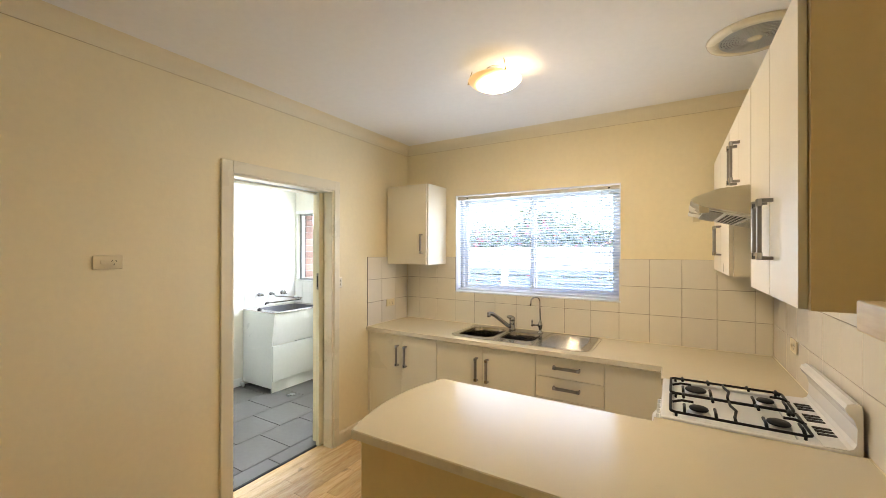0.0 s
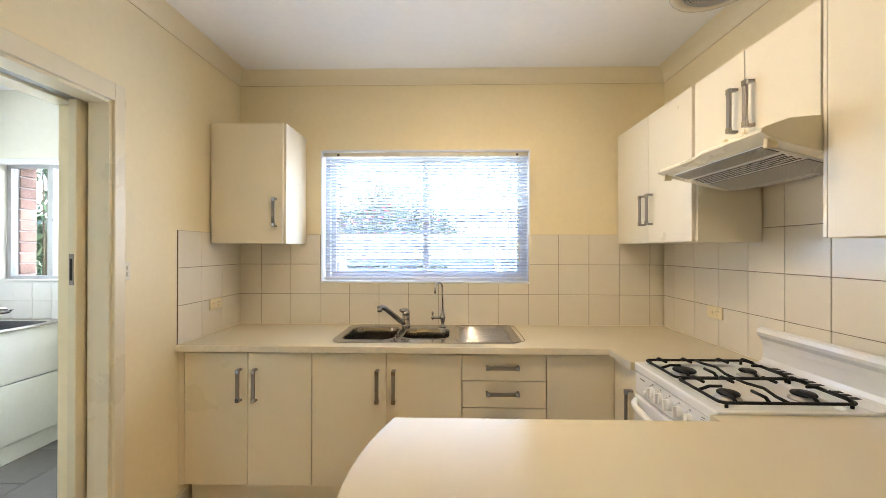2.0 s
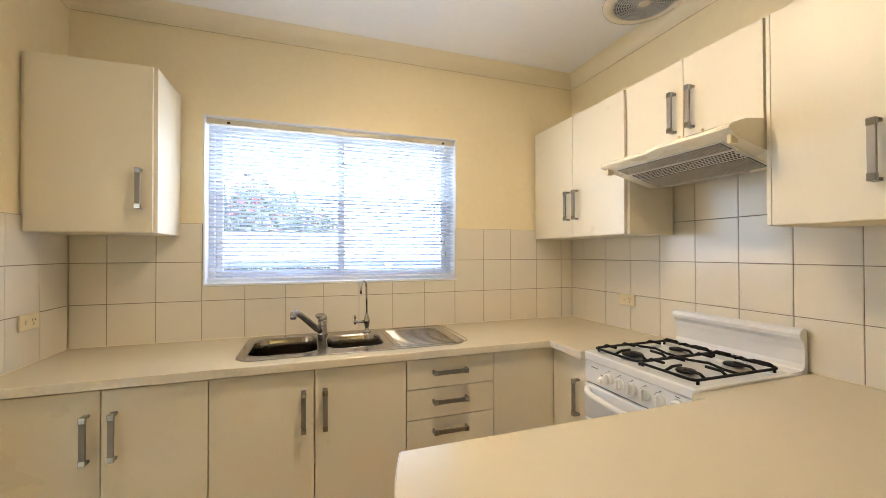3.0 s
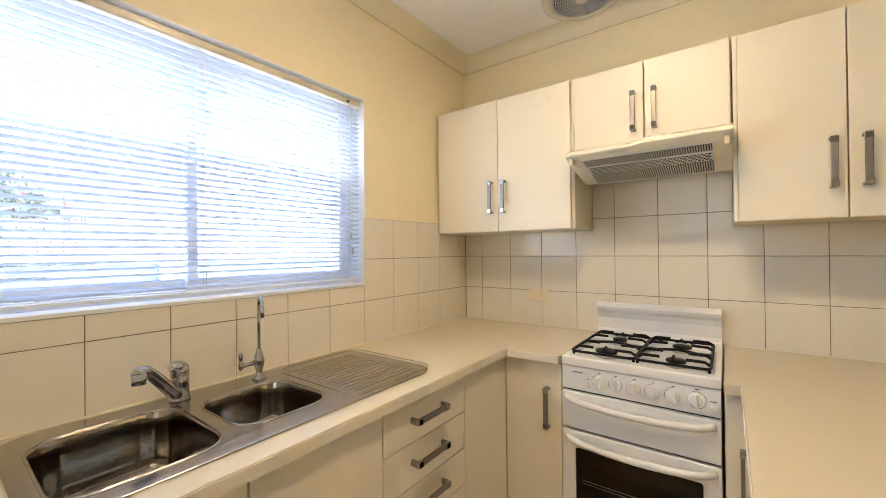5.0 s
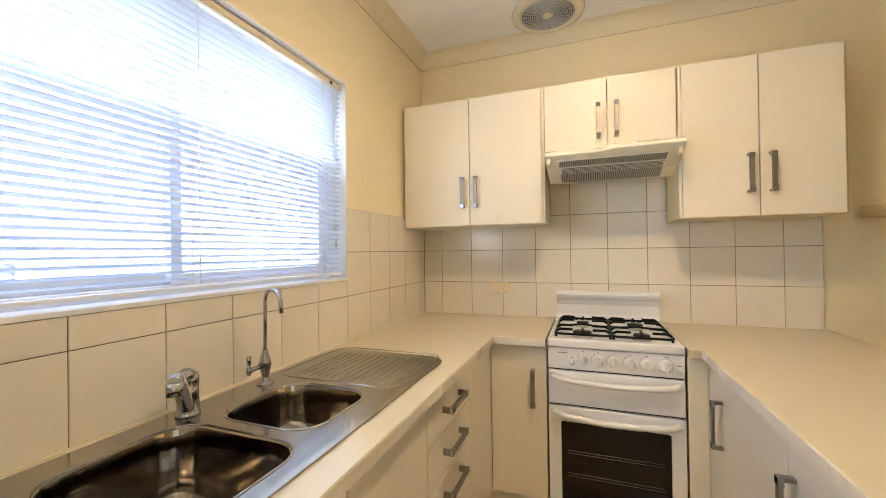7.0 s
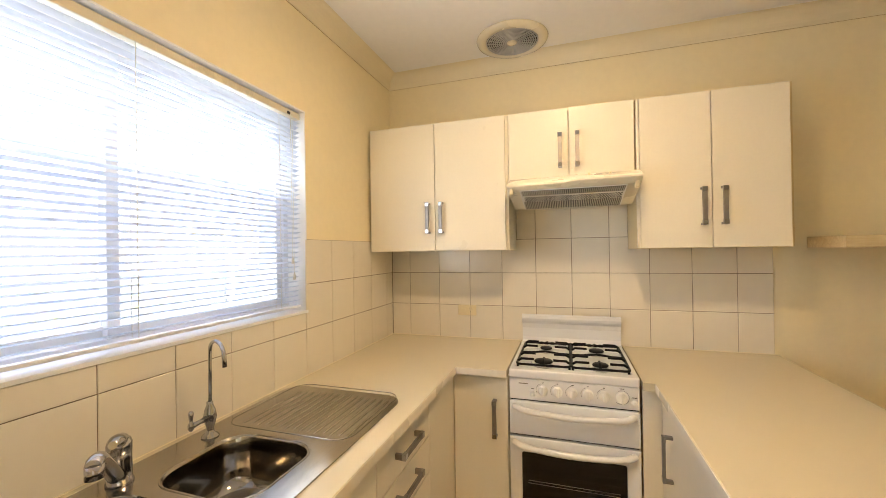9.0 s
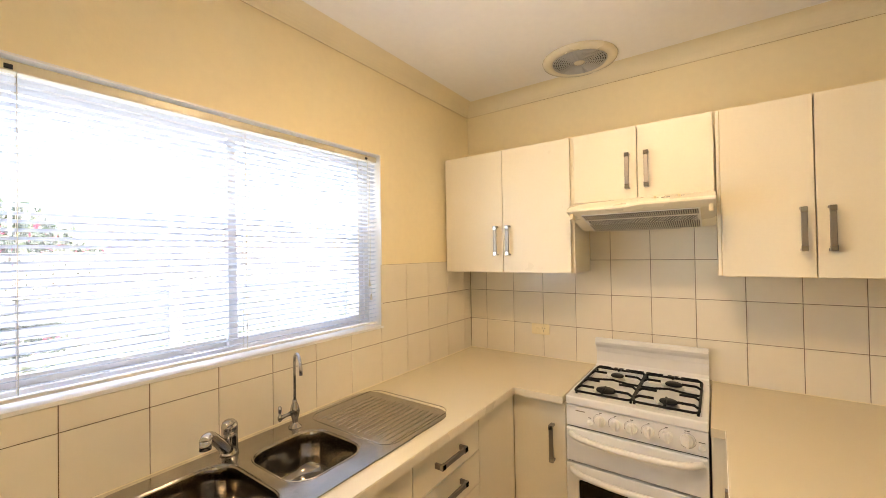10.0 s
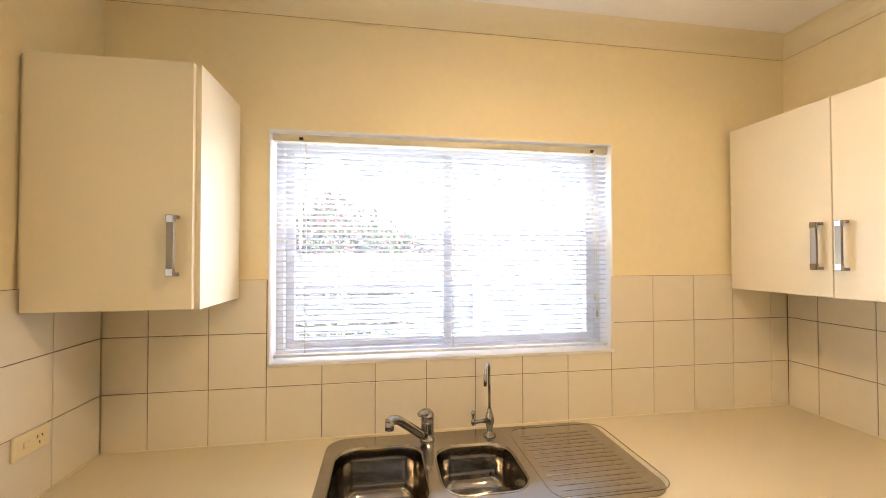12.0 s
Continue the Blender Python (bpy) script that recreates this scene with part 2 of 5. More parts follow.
# a translucent mix imitates glare, veiling what is seen through the kitchen window
hazy_glass, ht, hb = nodes_of("veiled_window_glass")
hb.inputs["Base Color"].default_value = (0.97, 0.985, 0.98, 1)
hb.inputs["Roughness"].default_value, hb.inputs["Transmission Weight"].default_value, hb.inputs["IOR"].default_value = 0.0, 1.0, 1.02
glare, veil, glare_noise = ht.nodes.new("ShaderNodeBsdfTranslucent"), ht.nodes.new("ShaderNodeMixShader"), ht.nodes.new("ShaderNodeTexNoise")
glare.inputs["Color"].default_value = (0.85, 0.87, 0.9, 1)
glare_noise.inputs["Scale"].default_value = 3.0
glare_range = ht.nodes.new("ShaderNodeMapRange")
glare_range.inputs["To Min"].default_value, glare_range.inputs["To Max"].default_value = 0.05, 0.065
ht.links.new(glare_noise.outputs["Fac"], glare_range.inputs["Value"]), ht.links.new(glare_range.outputs[0], veil.inputs[0])
ht.links.new(hb.outputs[0], veil.inputs[1]), ht.links.new(glare.outputs[0], veil.inputs[2])
ht.links.new(veil.outputs[0], ht.nodes["Material Output"].inputs["Surface"])

# cream holland cloth of an added, unseen blind; it warms the daylight passing through
holland, ot, ob_ = nodes_of("warming_blind_cloth")
cloth, cloth_mix = ot.nodes.new("ShaderNodeBsdfTranslucent"), ot.nodes.new("ShaderNodeMixShader")
cloth.inputs["Color"].default_value = (0.62, 0.50, 0.30, 1)
ob_.inputs["Base Color"].default_value, ob_.inputs["Roughness"].default_value = (0.75, 0.65, 0.45, 1), 0.8
cloth_mix.inputs[0].default_value = 0.95
ot.links.new(ob_.outputs[0], cloth_mix.inputs[1]), ot.links.new(cloth.outputs[0], cloth_mix.inputs[2])
ot.links.new(cloth_mix.outputs[0], ot.nodes["Material Output"].inputs["Surface"])

lamp_glass, lt, lb = nodes_of("glowing_frosted_lamp_glass")
lb.inputs["Base Color"].default_value = (0.85, 0.78, 0.62, 1)
lb.inputs["Roughness"].default_value = 0.3
lgeo, ldist, lrange = lt.nodes.new("ShaderNodeNewGeometry"), lt.nodes.new("ShaderNodeVectorMath"), lt.nodes.new("ShaderNodeMapRange")
ldist.operation = "DISTANCE"
ldist.inputs[1].default_value = (-1.385, -1.145, 2.50)
lt.links.new(lgeo.outputs["Position"], ldist.inputs[0]), lt.links.new(ldist.outputs["Value"], lrange.inputs["Value"])
lrange.inputs["From Min"].default_value, lrange.inputs["From Max"].default_value = 0.02, 0.165
lrange.inputs["To Min"].default_value, lrange.inputs["To Max"].default_value = 1.0, 0.0
lrange.interpolation_type = "SMOOTHSTEP"
lpow, lmul = lt.nodes.new("ShaderNodeMath"), lt.nodes.new("ShaderNodeMath")
lpow.operation, lmul.operation = "POWER", "MULTIPLY_ADD"
lpow.inputs[1].default_value = 2.2
lmul.inputs[1].default_value, lmul.inputs[2].default_value = LAMP_GLOW, 0.045
lt.links.new(lrange.outputs[0], lpow.inputs[0]), lt.links.new(lpow.outputs[0], lmul.inputs[0])
lt.links.new(lmul.outputs[0], lb.inputs["Emission Strength"])
lnoise, lramp, lblend = lt.nodes.new("ShaderNodeTexNoise"), lt.nodes.new("ShaderNodeValToRGB"), lt.nodes.new("ShaderNodeMath")
lnoise.inputs["Scale"].default_value, lnoise.inputs["Detail"].default_value = 9.0, 2
lblend.operation, lblend.inputs[1].default_value = "MULTIPLY_ADD", 0.35
lt.links.new(lnoise.outputs["Fac"], lblend.inputs[0]), lt.links.new(lrange.outputs[0], lblend.inputs[2])
lramp.color_ramp.elements[0].position, lramp.color_ramp.elements[0].color = 0.18, (1.0, 0.55, 0.16, 1)
lramp.color_ramp.elements[1].position, lramp.color_ramp.elements[1].color = 0.75, (1.0, 0.79, 0.50, 1)
lt.links.new(lblend.outputs[0], lramp.inputs[0])
lt.links.new(lramp.outputs[0], lb.inputs["Emission Color"])


# ---- mesh helpers ----
def box(bm, x0, x1, y0, y1, z0, z1, bevel=0.0, mat=0):
    vs = [bm.verts.new(p) for p in ((x0, y0, z0), (x1, y0, z0), (x1, y1, z0), (x0, y1, z0),
                                    (x0, y0, z1), (x1, y0, z1), (x1, y1, z1), (x0, y1, z1))]
    fs = [bm.faces.new([vs[i] for i in q]) for q in ((3, 2, 1, 0), (4, 5, 6, 7), (0, 1, 5, 4), (1, 2, 6, 5), (2, 3, 7, 6), (3, 0, 4, 7))]
    for f in fs:
        f.material_index = mat
    if bevel:
        edges = list({e for f in fs for e in f.edges})
        bmesh.ops.bevel(bm, geom=edges, offset=bevel, segments=2, profile=0.5, affect="EDGES")
    return bm


def boxed(*dims, bevel=0.0):
    return box(bmesh.new(), *dims, bevel=bevel)


def ring(bm, pts):
    return [bm.verts.new(p) for p in pts]


def bridge(bm, a, b, mat=0, closed=True, smooth=True):
    n = len(a)
    for i in range(n if closed else n - 1):
        f = bm.faces.new((a[i], a[(i + 1) % n], b[(i + 1) % n], b[i]))
        f.material_index, f.smooth = mat, smooth


def lathe(bm, profile, cx, cy, seg=24, mat=0, cap=True):
    """Turns a profile of (radius, z) round the upright axis at cx, cy."""
    rings = [ring(bm, [(cx + r * math.cos(2 * math.pi * k / seg), cy + r * math.sin(2 * math.pi * k / seg), z) for k in range(seg)])
             for r, z in profile]
    for a, b in zip(rings, rings[1:]):
        bridge(bm, a, b, mat)
    if cap:
        for r, flip in ((rings[0], True), (rings[-1], False)):
            f = bm.faces.new(list(reversed(r)) if flip else r)
            f.material_index = mat
    return bm


def tube(bm, path, radius, seg=10, mat=0):
    """A round rod along a path; radius is one number or one per point."""
    pts = [Vector(p) for p in path]
    radii = radius if isinstance(radius, (list, tuple)) else [radius] * len(pts)
    rings, up = [], None
    for i, p in enumerate(pts):
        d = (pts[min(i + 1, len(pts) - 1)] - pts[max(i - 1, 0)]).normalized()
        ref = up if up is not None else (Vector((0, 0, 1)) if abs(d.z) < 0.9 else Vector((1, 0, 0)))
        side = d.cross(ref).normalized()
        up = side.cross(d).normalized()
        rings.append(ring(bm, [p + radii[i] * (math.cos(2 * math.pi * k / seg) * side + math.sin(2 * math.pi * k / seg) * up) for k in range(seg)]))
    for a, b in zip(rings, rings[1:]):
        bridge(bm, a, b, mat)
    bm.faces.new(list(reversed(rings[0]))).material_index = mat
    bm.faces.new(rings[-1]).material_index = mat
    return bm


def rounded_rect(x0, x1, y0, y1, r, z, seg=6):
    out = []
    for cx, cy, a0 in ((x1 - r, y1 - r, 0), (x0 + r, y1 - r, 90), (x0 + r, y0 + r, 180), (x1 - r, y0 + r, 270)):
        for k in range(seg + 1):
            a = radians(a0 + 90 * k / seg)
            out.append((cx + r * math.cos(a), cy + r * math.sin(a), z))
    return out


def plate(bm, outer, holes, z0, z1, mat=0, bevel=0.0):
    """A flat plate between z0 and z1 with an outline and holes, each a list of (x, y)."""
    loops = [[bm.verts.new((p[0], p[1], z1)) for p in loop] for loop in (outer, *holes)]
    edges = [bm.edges.new((lp[i], lp[(i + 1) % len(lp)])) for lp in loops for i in range(len(lp))]
    top = [g for g in bmesh.ops.triangle_fill(bm, use_beauty=True, edges=edges)["geom"] if isinstance(g, bmesh.types.BMFace)]
    for f in top:
        f.normal_update()
        if f.normal.z < 0:
            f.normal_flip()
    low = {v: bm.verts.new((v.co.x, v.co.y, z0)) for lp in loops for v in lp}
    for f in top:
        g = bm.faces.new([low[v] for v in reversed(f.verts)])
        g.material_index = f.material_index = mat
    for lp in loops:
        for i in range(len(lp)):
            a, b = lp[i], lp[(i + 1) % len(lp)]
            bm.faces.new((a, b, low[b], low[a])).material_index = mat
    bmesh.ops.recalc_face_normals(bm, faces=bm.faces[:])
    if bevel:
        rim = [e for e in bm.edges if len(e.link_faces) == 2 and e.calc_face_angle(0) > 1.2 and abs(e.verts[0].co.z - e.verts[1].co.z) < 1e-6]
        bmesh.ops.bevel(bm, geom=rim, offset=bevel, segments=3, profile=0.5, affect="EDGES")
    return bm


def extrude_profile(bm, profile, axis, a, b, mat=0, smooth=False):
    """Sweeps a closed profile along x or y from a to b. profile: (other horizontal axis, z)."""
    def at(p, s):
        return (s, p[0], p[1]) if axis == "x" else (p[0], s, p[1])
    r0, r1 = ring(bm, [at(p, a) for p in profile]), ring(bm, [at(p, b) for p in profile])
    bridge(bm, r0, r1, mat, smooth=smooth)
    bm.faces.new(list(reversed(r0))).material_index = mat
    bm.faces.new(r1).material_index = mat
    bmesh.ops.recalc_face_normals(bm, faces=bm.faces[:])
    return bm


def finish(name, bm, *mats):
    me = bpy.data.meshes.new(name)
    bmesh.ops.recalc_face_normals(bm, faces=bm.faces[:])
    bm.to_mesh(me)
    bm.free()
    for m in mats:
        me.materials.append(m)
    return me


def thing(name, x, y, z, label, category, group="", kind=""):
    """An Empty at a thing's base, which parents its parts."""
    ob = new(name)
    ob.location = (x, y, z)
    ob.empty_display_size = 0.05
    return tagged(ob, label, category, group, kind)


def part(name, bm, material, parent, label=""):
    """Links a bmesh given in world coordinates as one mesh under a thing or one of its parts."""
    mats = material if isinstance(material, tuple) else (material,)
    root = parent
    while root.parent:
        root = root.parent
    bmesh.ops.translate(bm, verts=bm.verts[:], vec=-Vector(root.location))
    ob = new(name, finish(name, bm, *mats))
    ob.parent = parent
    return tagged(ob, label)


def solid(name, bm, material, label, category, kind="", group=""):
    """A top-level thing of one mesh, given in world coordinates."""
    mats = material if isinstance(material, tuple) else (material,)
    return tagged(new(name, finish(name, bm, *mats)), label, category, group, kind)


def piece(name, bm, material, parent, label=""):
    """The same, for a mesh given in the thing's own coordinates."""
    mats = material if isinstance(material, tuple) else (material,)
    ob = new(name, finish(name, bm, *mats))
    ob.parent = parent
    return tagged(ob, label)


# ---- structure: kitchen, living end and laundry ----
CEIL = 2.60
WEST, SOUTH = -2.866, -6.2
WIN = (-2.303, -0.884, 1.178, 2.082)
DOOR = (-1.815, -0.985, 2.045)
LX, LY0, LY1 = -4.85, -2.7, 0.22
LWIN = (-4.82, -3.55, 1.165, 2.06)


def holed_wall(bm, x0, x1, y0, y1, hole):
    """A wall along x with one rectangular opening."""
    a, b, c, d = hole
    box(bm, x0, a, y0, y1, 0, CEIL)
    box(bm, b, x1, y0, y1, 0, CEIL)
    box(bm, a, b, y0, y1, 0, c)
    box(bm, a, b, y0, y1, d, CEIL)
    return bm


wall_north = solid("wall_north", holed_wall(bmesh.new(), WEST, 0.2, 0.008, 0.27, WIN), wall_paint,
                   "cream painted kitchen wall around the sink window", "wall", "structure")
wall_east = solid("wall_east", boxed(0.008, 0.2, SOUTH, 0.008, 0, CEIL), wall_paint,
                  "cream painted kitchen wall behind the stove", "wall", "structure")
bm = bmesh.new()
box(bm, -3.10, WEST, SOUTH, DOOR[0], 0, CEIL)
box(bm, -3.10, WEST, DOOR[0], DOOR[1], DOOR[2], CEIL)
box(bm, -2.955, WEST, DOOR[1], 0.27, 0, CEIL)
box(bm, -3.10, -3.015, DOOR[1], 0.27, 0, CEIL)
box(bm, -3.015, -2.955, -0.10, 0.27, 0, CEIL)
box(bm, -3.015, -2.955, DOOR[1], -0.10, DOOR[2] + 0.03, CEIL)
wall_west = solid("wall_west", bm, wall_paint, "cream painted wall with the laundry doorway", "wall", "structure")
# opening for the added window, out of view in the end wall
ADDED_WIN = (-2.20, -0.60, 0.95, 2.10)
solid("wall_south", holed_wall(bmesh.new(), -3.10, 0.2, SOUTH - 0.12, SOUTH, ADDED_WIN), wall_paint, "cream painted end wall of the living area", "wall", "structure")
bm = bmesh.new()
box(bm, -5.1, 0.2, SOUTH - 0.12, 0.5, CEIL, CEIL + 0.12)
solid("ceiling", bm, ceiling_paint, "white painted plaster ceiling", "ceiling", "structure")
floor = solid("floor", boxed(-3.0, 0.2, SOUTH, 0.01, -0.14, -0.022), dark_gap, "polished honey pine board floor", "floor", "structure")
laundry_floor = solid("laundry_floor", boxed(-4.98, -3.0, LY0, LY1 + 0.1, -0.14, -0.008), floor_grout,
                      "grey slate tiled laundry floor", "floor", "structure")
solid("threshold", boxed(-3.022, -2.998, DOOR[0], DOOR[1], -0.02, 0.004, bevel=0.003), dark_gap, "dark threshold strip in the laundry doorway", "trim", "structure")

bm = bmesh.new()
box(bm, LX - 0.15, LX, LY0 - 0.1, 0.49, 0, CEIL)
solid("laundry_wall_west", bm, laundry_paint, "pale painted laundry wall behind the trough", "wall", "structure")
solid("laundry_wall_south", boxed(LX, -3.10, LY0 - 0.1, LY0, 0, CEIL), laundry_paint, "pale painted laundry end wall", "wall", "structure")
bm = bmesh.new()
holed_wall(bm, LX, -3.10, LY1, LY1 + 0.12, LWIN)
solid("laundry_wall_north", bm, laundry_paint, "pale painted laundry wall with a window", "wall", "structure")
# outer brick leaf beside the laundry window
outer_leaf = solid("outer_brick_wall", holed_wall(bmesh.new(), LX - 0.15, -3.0, LY1 + 0.13, LY1 + 0.26, (LWIN[0] + 0.004, LWIN[1], 1.12, 2.08)),
                   mortar, "red brown brick outer leaf around the laundry window", "wall", "structure")


# cove cornice
def cornice(axis, a, b, wall, sign, label):
    prof = [(0.0, 2.522), (0.005, 2.522), (0.007, 2.528)]
    prof += [(0.007 + 0.073 * (1 - math.cos(radians(q))), 2.528 + 0.071 * math.sin(radians(q))) for q in (10, 22, 34, 46, 58, 70, 80, 90)]
    prof += [(0.080, CEIL), (0.0, CEIL)]
    bm = extrude_profile(bmesh.new(), [(wall + sign * d, z) for d, z in prof], axis, a, b)
    # brown strip drawn for the crack below the cornice and the shadow in it
    line = [(wall - sign * 0.001, 2.5206), (wall + sign * 0.0020, 2.5206), (wall + sign * 0.0020, 2.5222), (wall - sign * 0.001, 2.5222)]
    extrude_profile(bm, line, axis, a, b, mat=1)
    return solid("cornice", bm, (cornice_paint, crack_shade), label, "cornice", "structure")


cornice("x", WEST, 0.008, 0.008, -1, "white plaster cove cornice over the sink window")
cornice("y", SOUTH, -0.0, 0.008, -1, "white plaster cove cornice over the stove wall")
cornice("y", SOUTH, -0.0, WEST, 1, "white plaster cove cornice over the laundry doorway")
cornice("x", WEST, 0.008, SOUTH, 1, "white plaster cove cornice on the end wall")


def baseboard(axis, a, b, wall, sign, mat, label, h=0.10):
    prof = [(0, 0), (0.016, 0), (0.016, h - 0.012), (0.010, h), (0, h)]
    return solid("baseboard", extrude_profile(bmesh.new(), [(wall + sign * d, z) for d, z in prof], axis, a, b), mat, label, "baseboard", "structure")


baseboard("y", -0.935, -0.518, WEST, 1, trim_paint, "cream painted skirting beside the laundry doorway")
baseboard("y", SOUTH, -1.885, WEST, 1, trim_paint, "cream painted skirting along the living wall")
baseboard("y", SOUTH, -2.10, 0.008, -1, trim_paint, "cream painted skirting below the shelf wall")
baseboard("x", WEST, 0.008, SOUTH, 1, trim_paint, "cream painted skirting on the end wall")
baseboard("y", LY0, -0.52, LX, 1, trough_white, "white skirting on the laundry wall", 0.09)

# ---- laundry doorway: jambs, architraves, sliding door ----
doorway = thing("door_1", -2.9, -1.4, 0, "cream sliding door pushed back into its wall pocket", "door", kind="structure")
part("jamb", boxed(-3.015, -2.862, DOOR[0], DOOR[0] + 0.018, 0, DOOR[2], bevel=0.002), trim_paint, doorway)
bm = boxed(-2.955, -2.862, DOOR[1] - 0.018, DOOR[1], 0, DOOR[2], bevel=0.002)
part("jamb", bm, trim_paint, doorway)
part("head", boxed(-2.955, -2.862, DOOR[0] + 0.018, DOOR[1] - 0.018, DOOR[2] - 0.018, DOOR[2], bevel=0.002), trim_paint, doorway)
part("track", boxed(-3.012, -2.957, DOOR[0] + 0.018, DOOR[1], DOOR[2] - 0.012, DOOR[2] + 0.02), window_grey, doorway, "grey metal door track")
part("head", boxed(-3.104, -3.015, DOOR[0], DOOR[1], DOOR[2] - 0.022, DOOR[2], bevel=0.002), trim_paint, doorway)
for y0, y1, z0, z1 in ((DOOR[0] - 0.066, DOOR[0] + 0.004, 0, DOOR[2] + 0.072), (DOOR[1] - 0.004, DOOR[1] + 0.050, 0, DOOR[2] + 0.072),
                       (DOOR[0] + 0.004, DOOR[1] - 0.004, DOOR[2] - 0.004, DOOR[2] + 0.072)):
    part("architrave", boxed(WEST - 0.002, WEST + 0.018, y0, y1, z0, z1, bevel=0.004), trim_paint, doorway)
panel = part("door_panel", boxed(-3.003, -2.967, DOOR[1] - 0.055, DOOR[1] + 0.78, 0.008, DOOR[2] - 0.014, bevel=0.003), door_paint, doorway,
             "cream painted flush door panel")
part("edge_pull", boxed(-2.995, -2.975, DOOR[1] - 0.0575, DOOR[1] - 0.0545, 1.255, 1.385, bevel=0.001), satin, panel, "metal edge pull")
part("pull_recess", boxed(-2.990, -2.980, DOOR[1] - 0.0590, DOOR[1] - 0.0570, 1.275, 1.365), dark_gap, panel, "dark finger recess")

# ---- kitchen window ----
win = thing("window_1", -1.588, 0.12, WIN[2], "white framed sliding window over the sink", "window", kind="structure")
x0, x1, z0, z1 = WIN
part("window_sill", boxed(x0, x1, -0.003, 0.10, z0, z0 + 0.012, bevel=0.002), window_white, win, "white sill")
for a, b, c, d in ((x0, x0 + 0.006, z0 + 0.012, z1), (x1 - 0.006, x1, z0 + 0.012, z1), (x0 + 0.006, x1 - 0.006, z1 - 0.006, z1)):
    part("reveal", boxed(a, b, 0.002, 0.10, c, d), window_white, win, "white painted reveal")
xm = -1.592
for a, b, c, d in ((x0, x1, z0, z0 + 0.038), (x0, x1, z1 - 0.034, z1), (x0, x0 + 0.034, z0 + 0.038, z1 - 0.034), (x1 - 0.034, x1, z0 + 0.038, z1 - 0.034)):
    part("window_frame", boxed(a, b, 0.10, 0.165, c, d, bevel=0.003), window_white, win)
for sx0, sx1, sy in ((x0 + 0.034, xm + 0.022, 0.136), (xm - 0.022, x1 - 0.034, 0.108)):
    sash = bmesh.new()
    for a, b, c, d in ((sx0, sx1, z0 + 0.038, z0 + 0.070), (sx0, sx1, z1 - 0.062, z1 - 0.034),
                       (sx0, sx0 + 0.034, z0 + 0.070, z1 - 0.062), (sx1 - 0.034, sx1, z0 + 0.070, z1 - 0.062)):
        box(sash, a, b, sy, sy + 0.022, c, d, bevel=0.002)
    frame_ob = part("sash", sash, window_white, win)
    pane = part("pane", boxed(sx0 + 0.032, sx1 - 0.032, sy + 0.009, sy + 0.013, z0 + 0.068, z1 - 0.060), hazy_glass, frame_ob, "clear glass pane")
    pane.visible_shadow = False

# added window, never in view, that brightens the kitchen from behind
rwin = thing("added_window", -1.45, SOUTH, ADDED_WIN[2], "added unseen window with a cream blind, lighting the room from behind", "window", kind="structure")
a0, a1, c0, c1 = ADDED_WIN
for a, b, c, d in ((a0, a1, c0, c0 + 0.05), (a0, a1, c1 - 0.05, c1), (a0, a0 + 0.05, c0 + 0.05, c1 - 0.05), (a1 - 0.05, a1, c0 + 0.05, c1 - 0.05)):
    part("window_frame", boxed(a, b, SOUTH - 0.10, SOUTH - 0.05, c, d, bevel=0.003), window_white, rwin)
pane = part("pane", boxed(a0 + 0.05, a1 - 0.05, SOUTH - 0.078, SOUTH - 0.073, c0 + 0.05, c1 - 0.05), glass, rwin, "clear glass pane")
pane.visible_shadow = False

part("roller_blind", boxed(a0 + 0.01, a1 - 0.01, SOUTH - 0.034, SOUTH - 0.032, c0 + 0.01, c1 - 0.01), holland, rwin, "added unseen cream blind that warms the daylight")

# venetian blind
blind = thing("venetian_blind", -1.588, 0.045, 1.2, "white aluminium venetian blind lowered over the window", "blind")
part("headrail", boxed(x0 + 0.010, x1 - 0.010, 0.022, 0.050, z1 - 0.040, z1 - 0.012, bevel=0.003), blind_rail, blind, "cream metal headrail")
part("bottom_rail", boxed(x0 + 0.014, x1 - 0.014, 0.026, 0.050, z0 + 0.026, z0 + 0.037, bevel=0.003), window_white, blind)
slats = 38
arc = [(-0.0125, -0.0012), (-0.006, 0.0004), (0.0, 0.0009), (0.006, 0.0004), (0.0125, -0.0012)]
tilt = radians(-17)
prof = [(u * math.cos(tilt) - w * math.sin(tilt), u * math.sin(tilt) + w * math.cos(tilt)) for u, w in arc + [(u, w - 0.0006) for u, w in reversed(arc)]]
slat_mesh = finish("slat", extrude_profile(bmesh.new(), prof, "x", -(x1 - x0) / 2 + 0.016, (x1 - x0) / 2 - 0.016), blind_white)
ztop, zlow = z1 - 0.056, z0 + 0.058
for k in range(slats):
    ob = new("slat", slat_mesh)
    ob.parent = blind
    ob.location = (0, 0.038 - 0.045, zlow + (ztop - zlow) * k / (slats - 1) - 1.2 + random.uniform(-0.0008, 0.0008))
    ob.rotation_euler = (radians(random.uniform(-0.7, 0.7)), radians(random.uniform(-0.06, 0.06)), 0)
for cx in (x0 + 0.13, xm + 0.005, x1 - 0.14):
    for cy in (0.0245, 0.0515):
        part("ladder_cord", tube(bmesh.new(), [(cx, cy, z1 - 0.04), (cx, cy, z0 + 0.04)], 0.0011, 5), cord, blind)
for cx in (x0 + 0.115, x1 - 0.085):
    part("cord_lock", boxed(cx - 0.008, cx + 0.008, 0.018, 0.0225, z1 - 0.036, z1 - 0.024, bevel=0.001), black_plastic, blind, "dark cord lock")
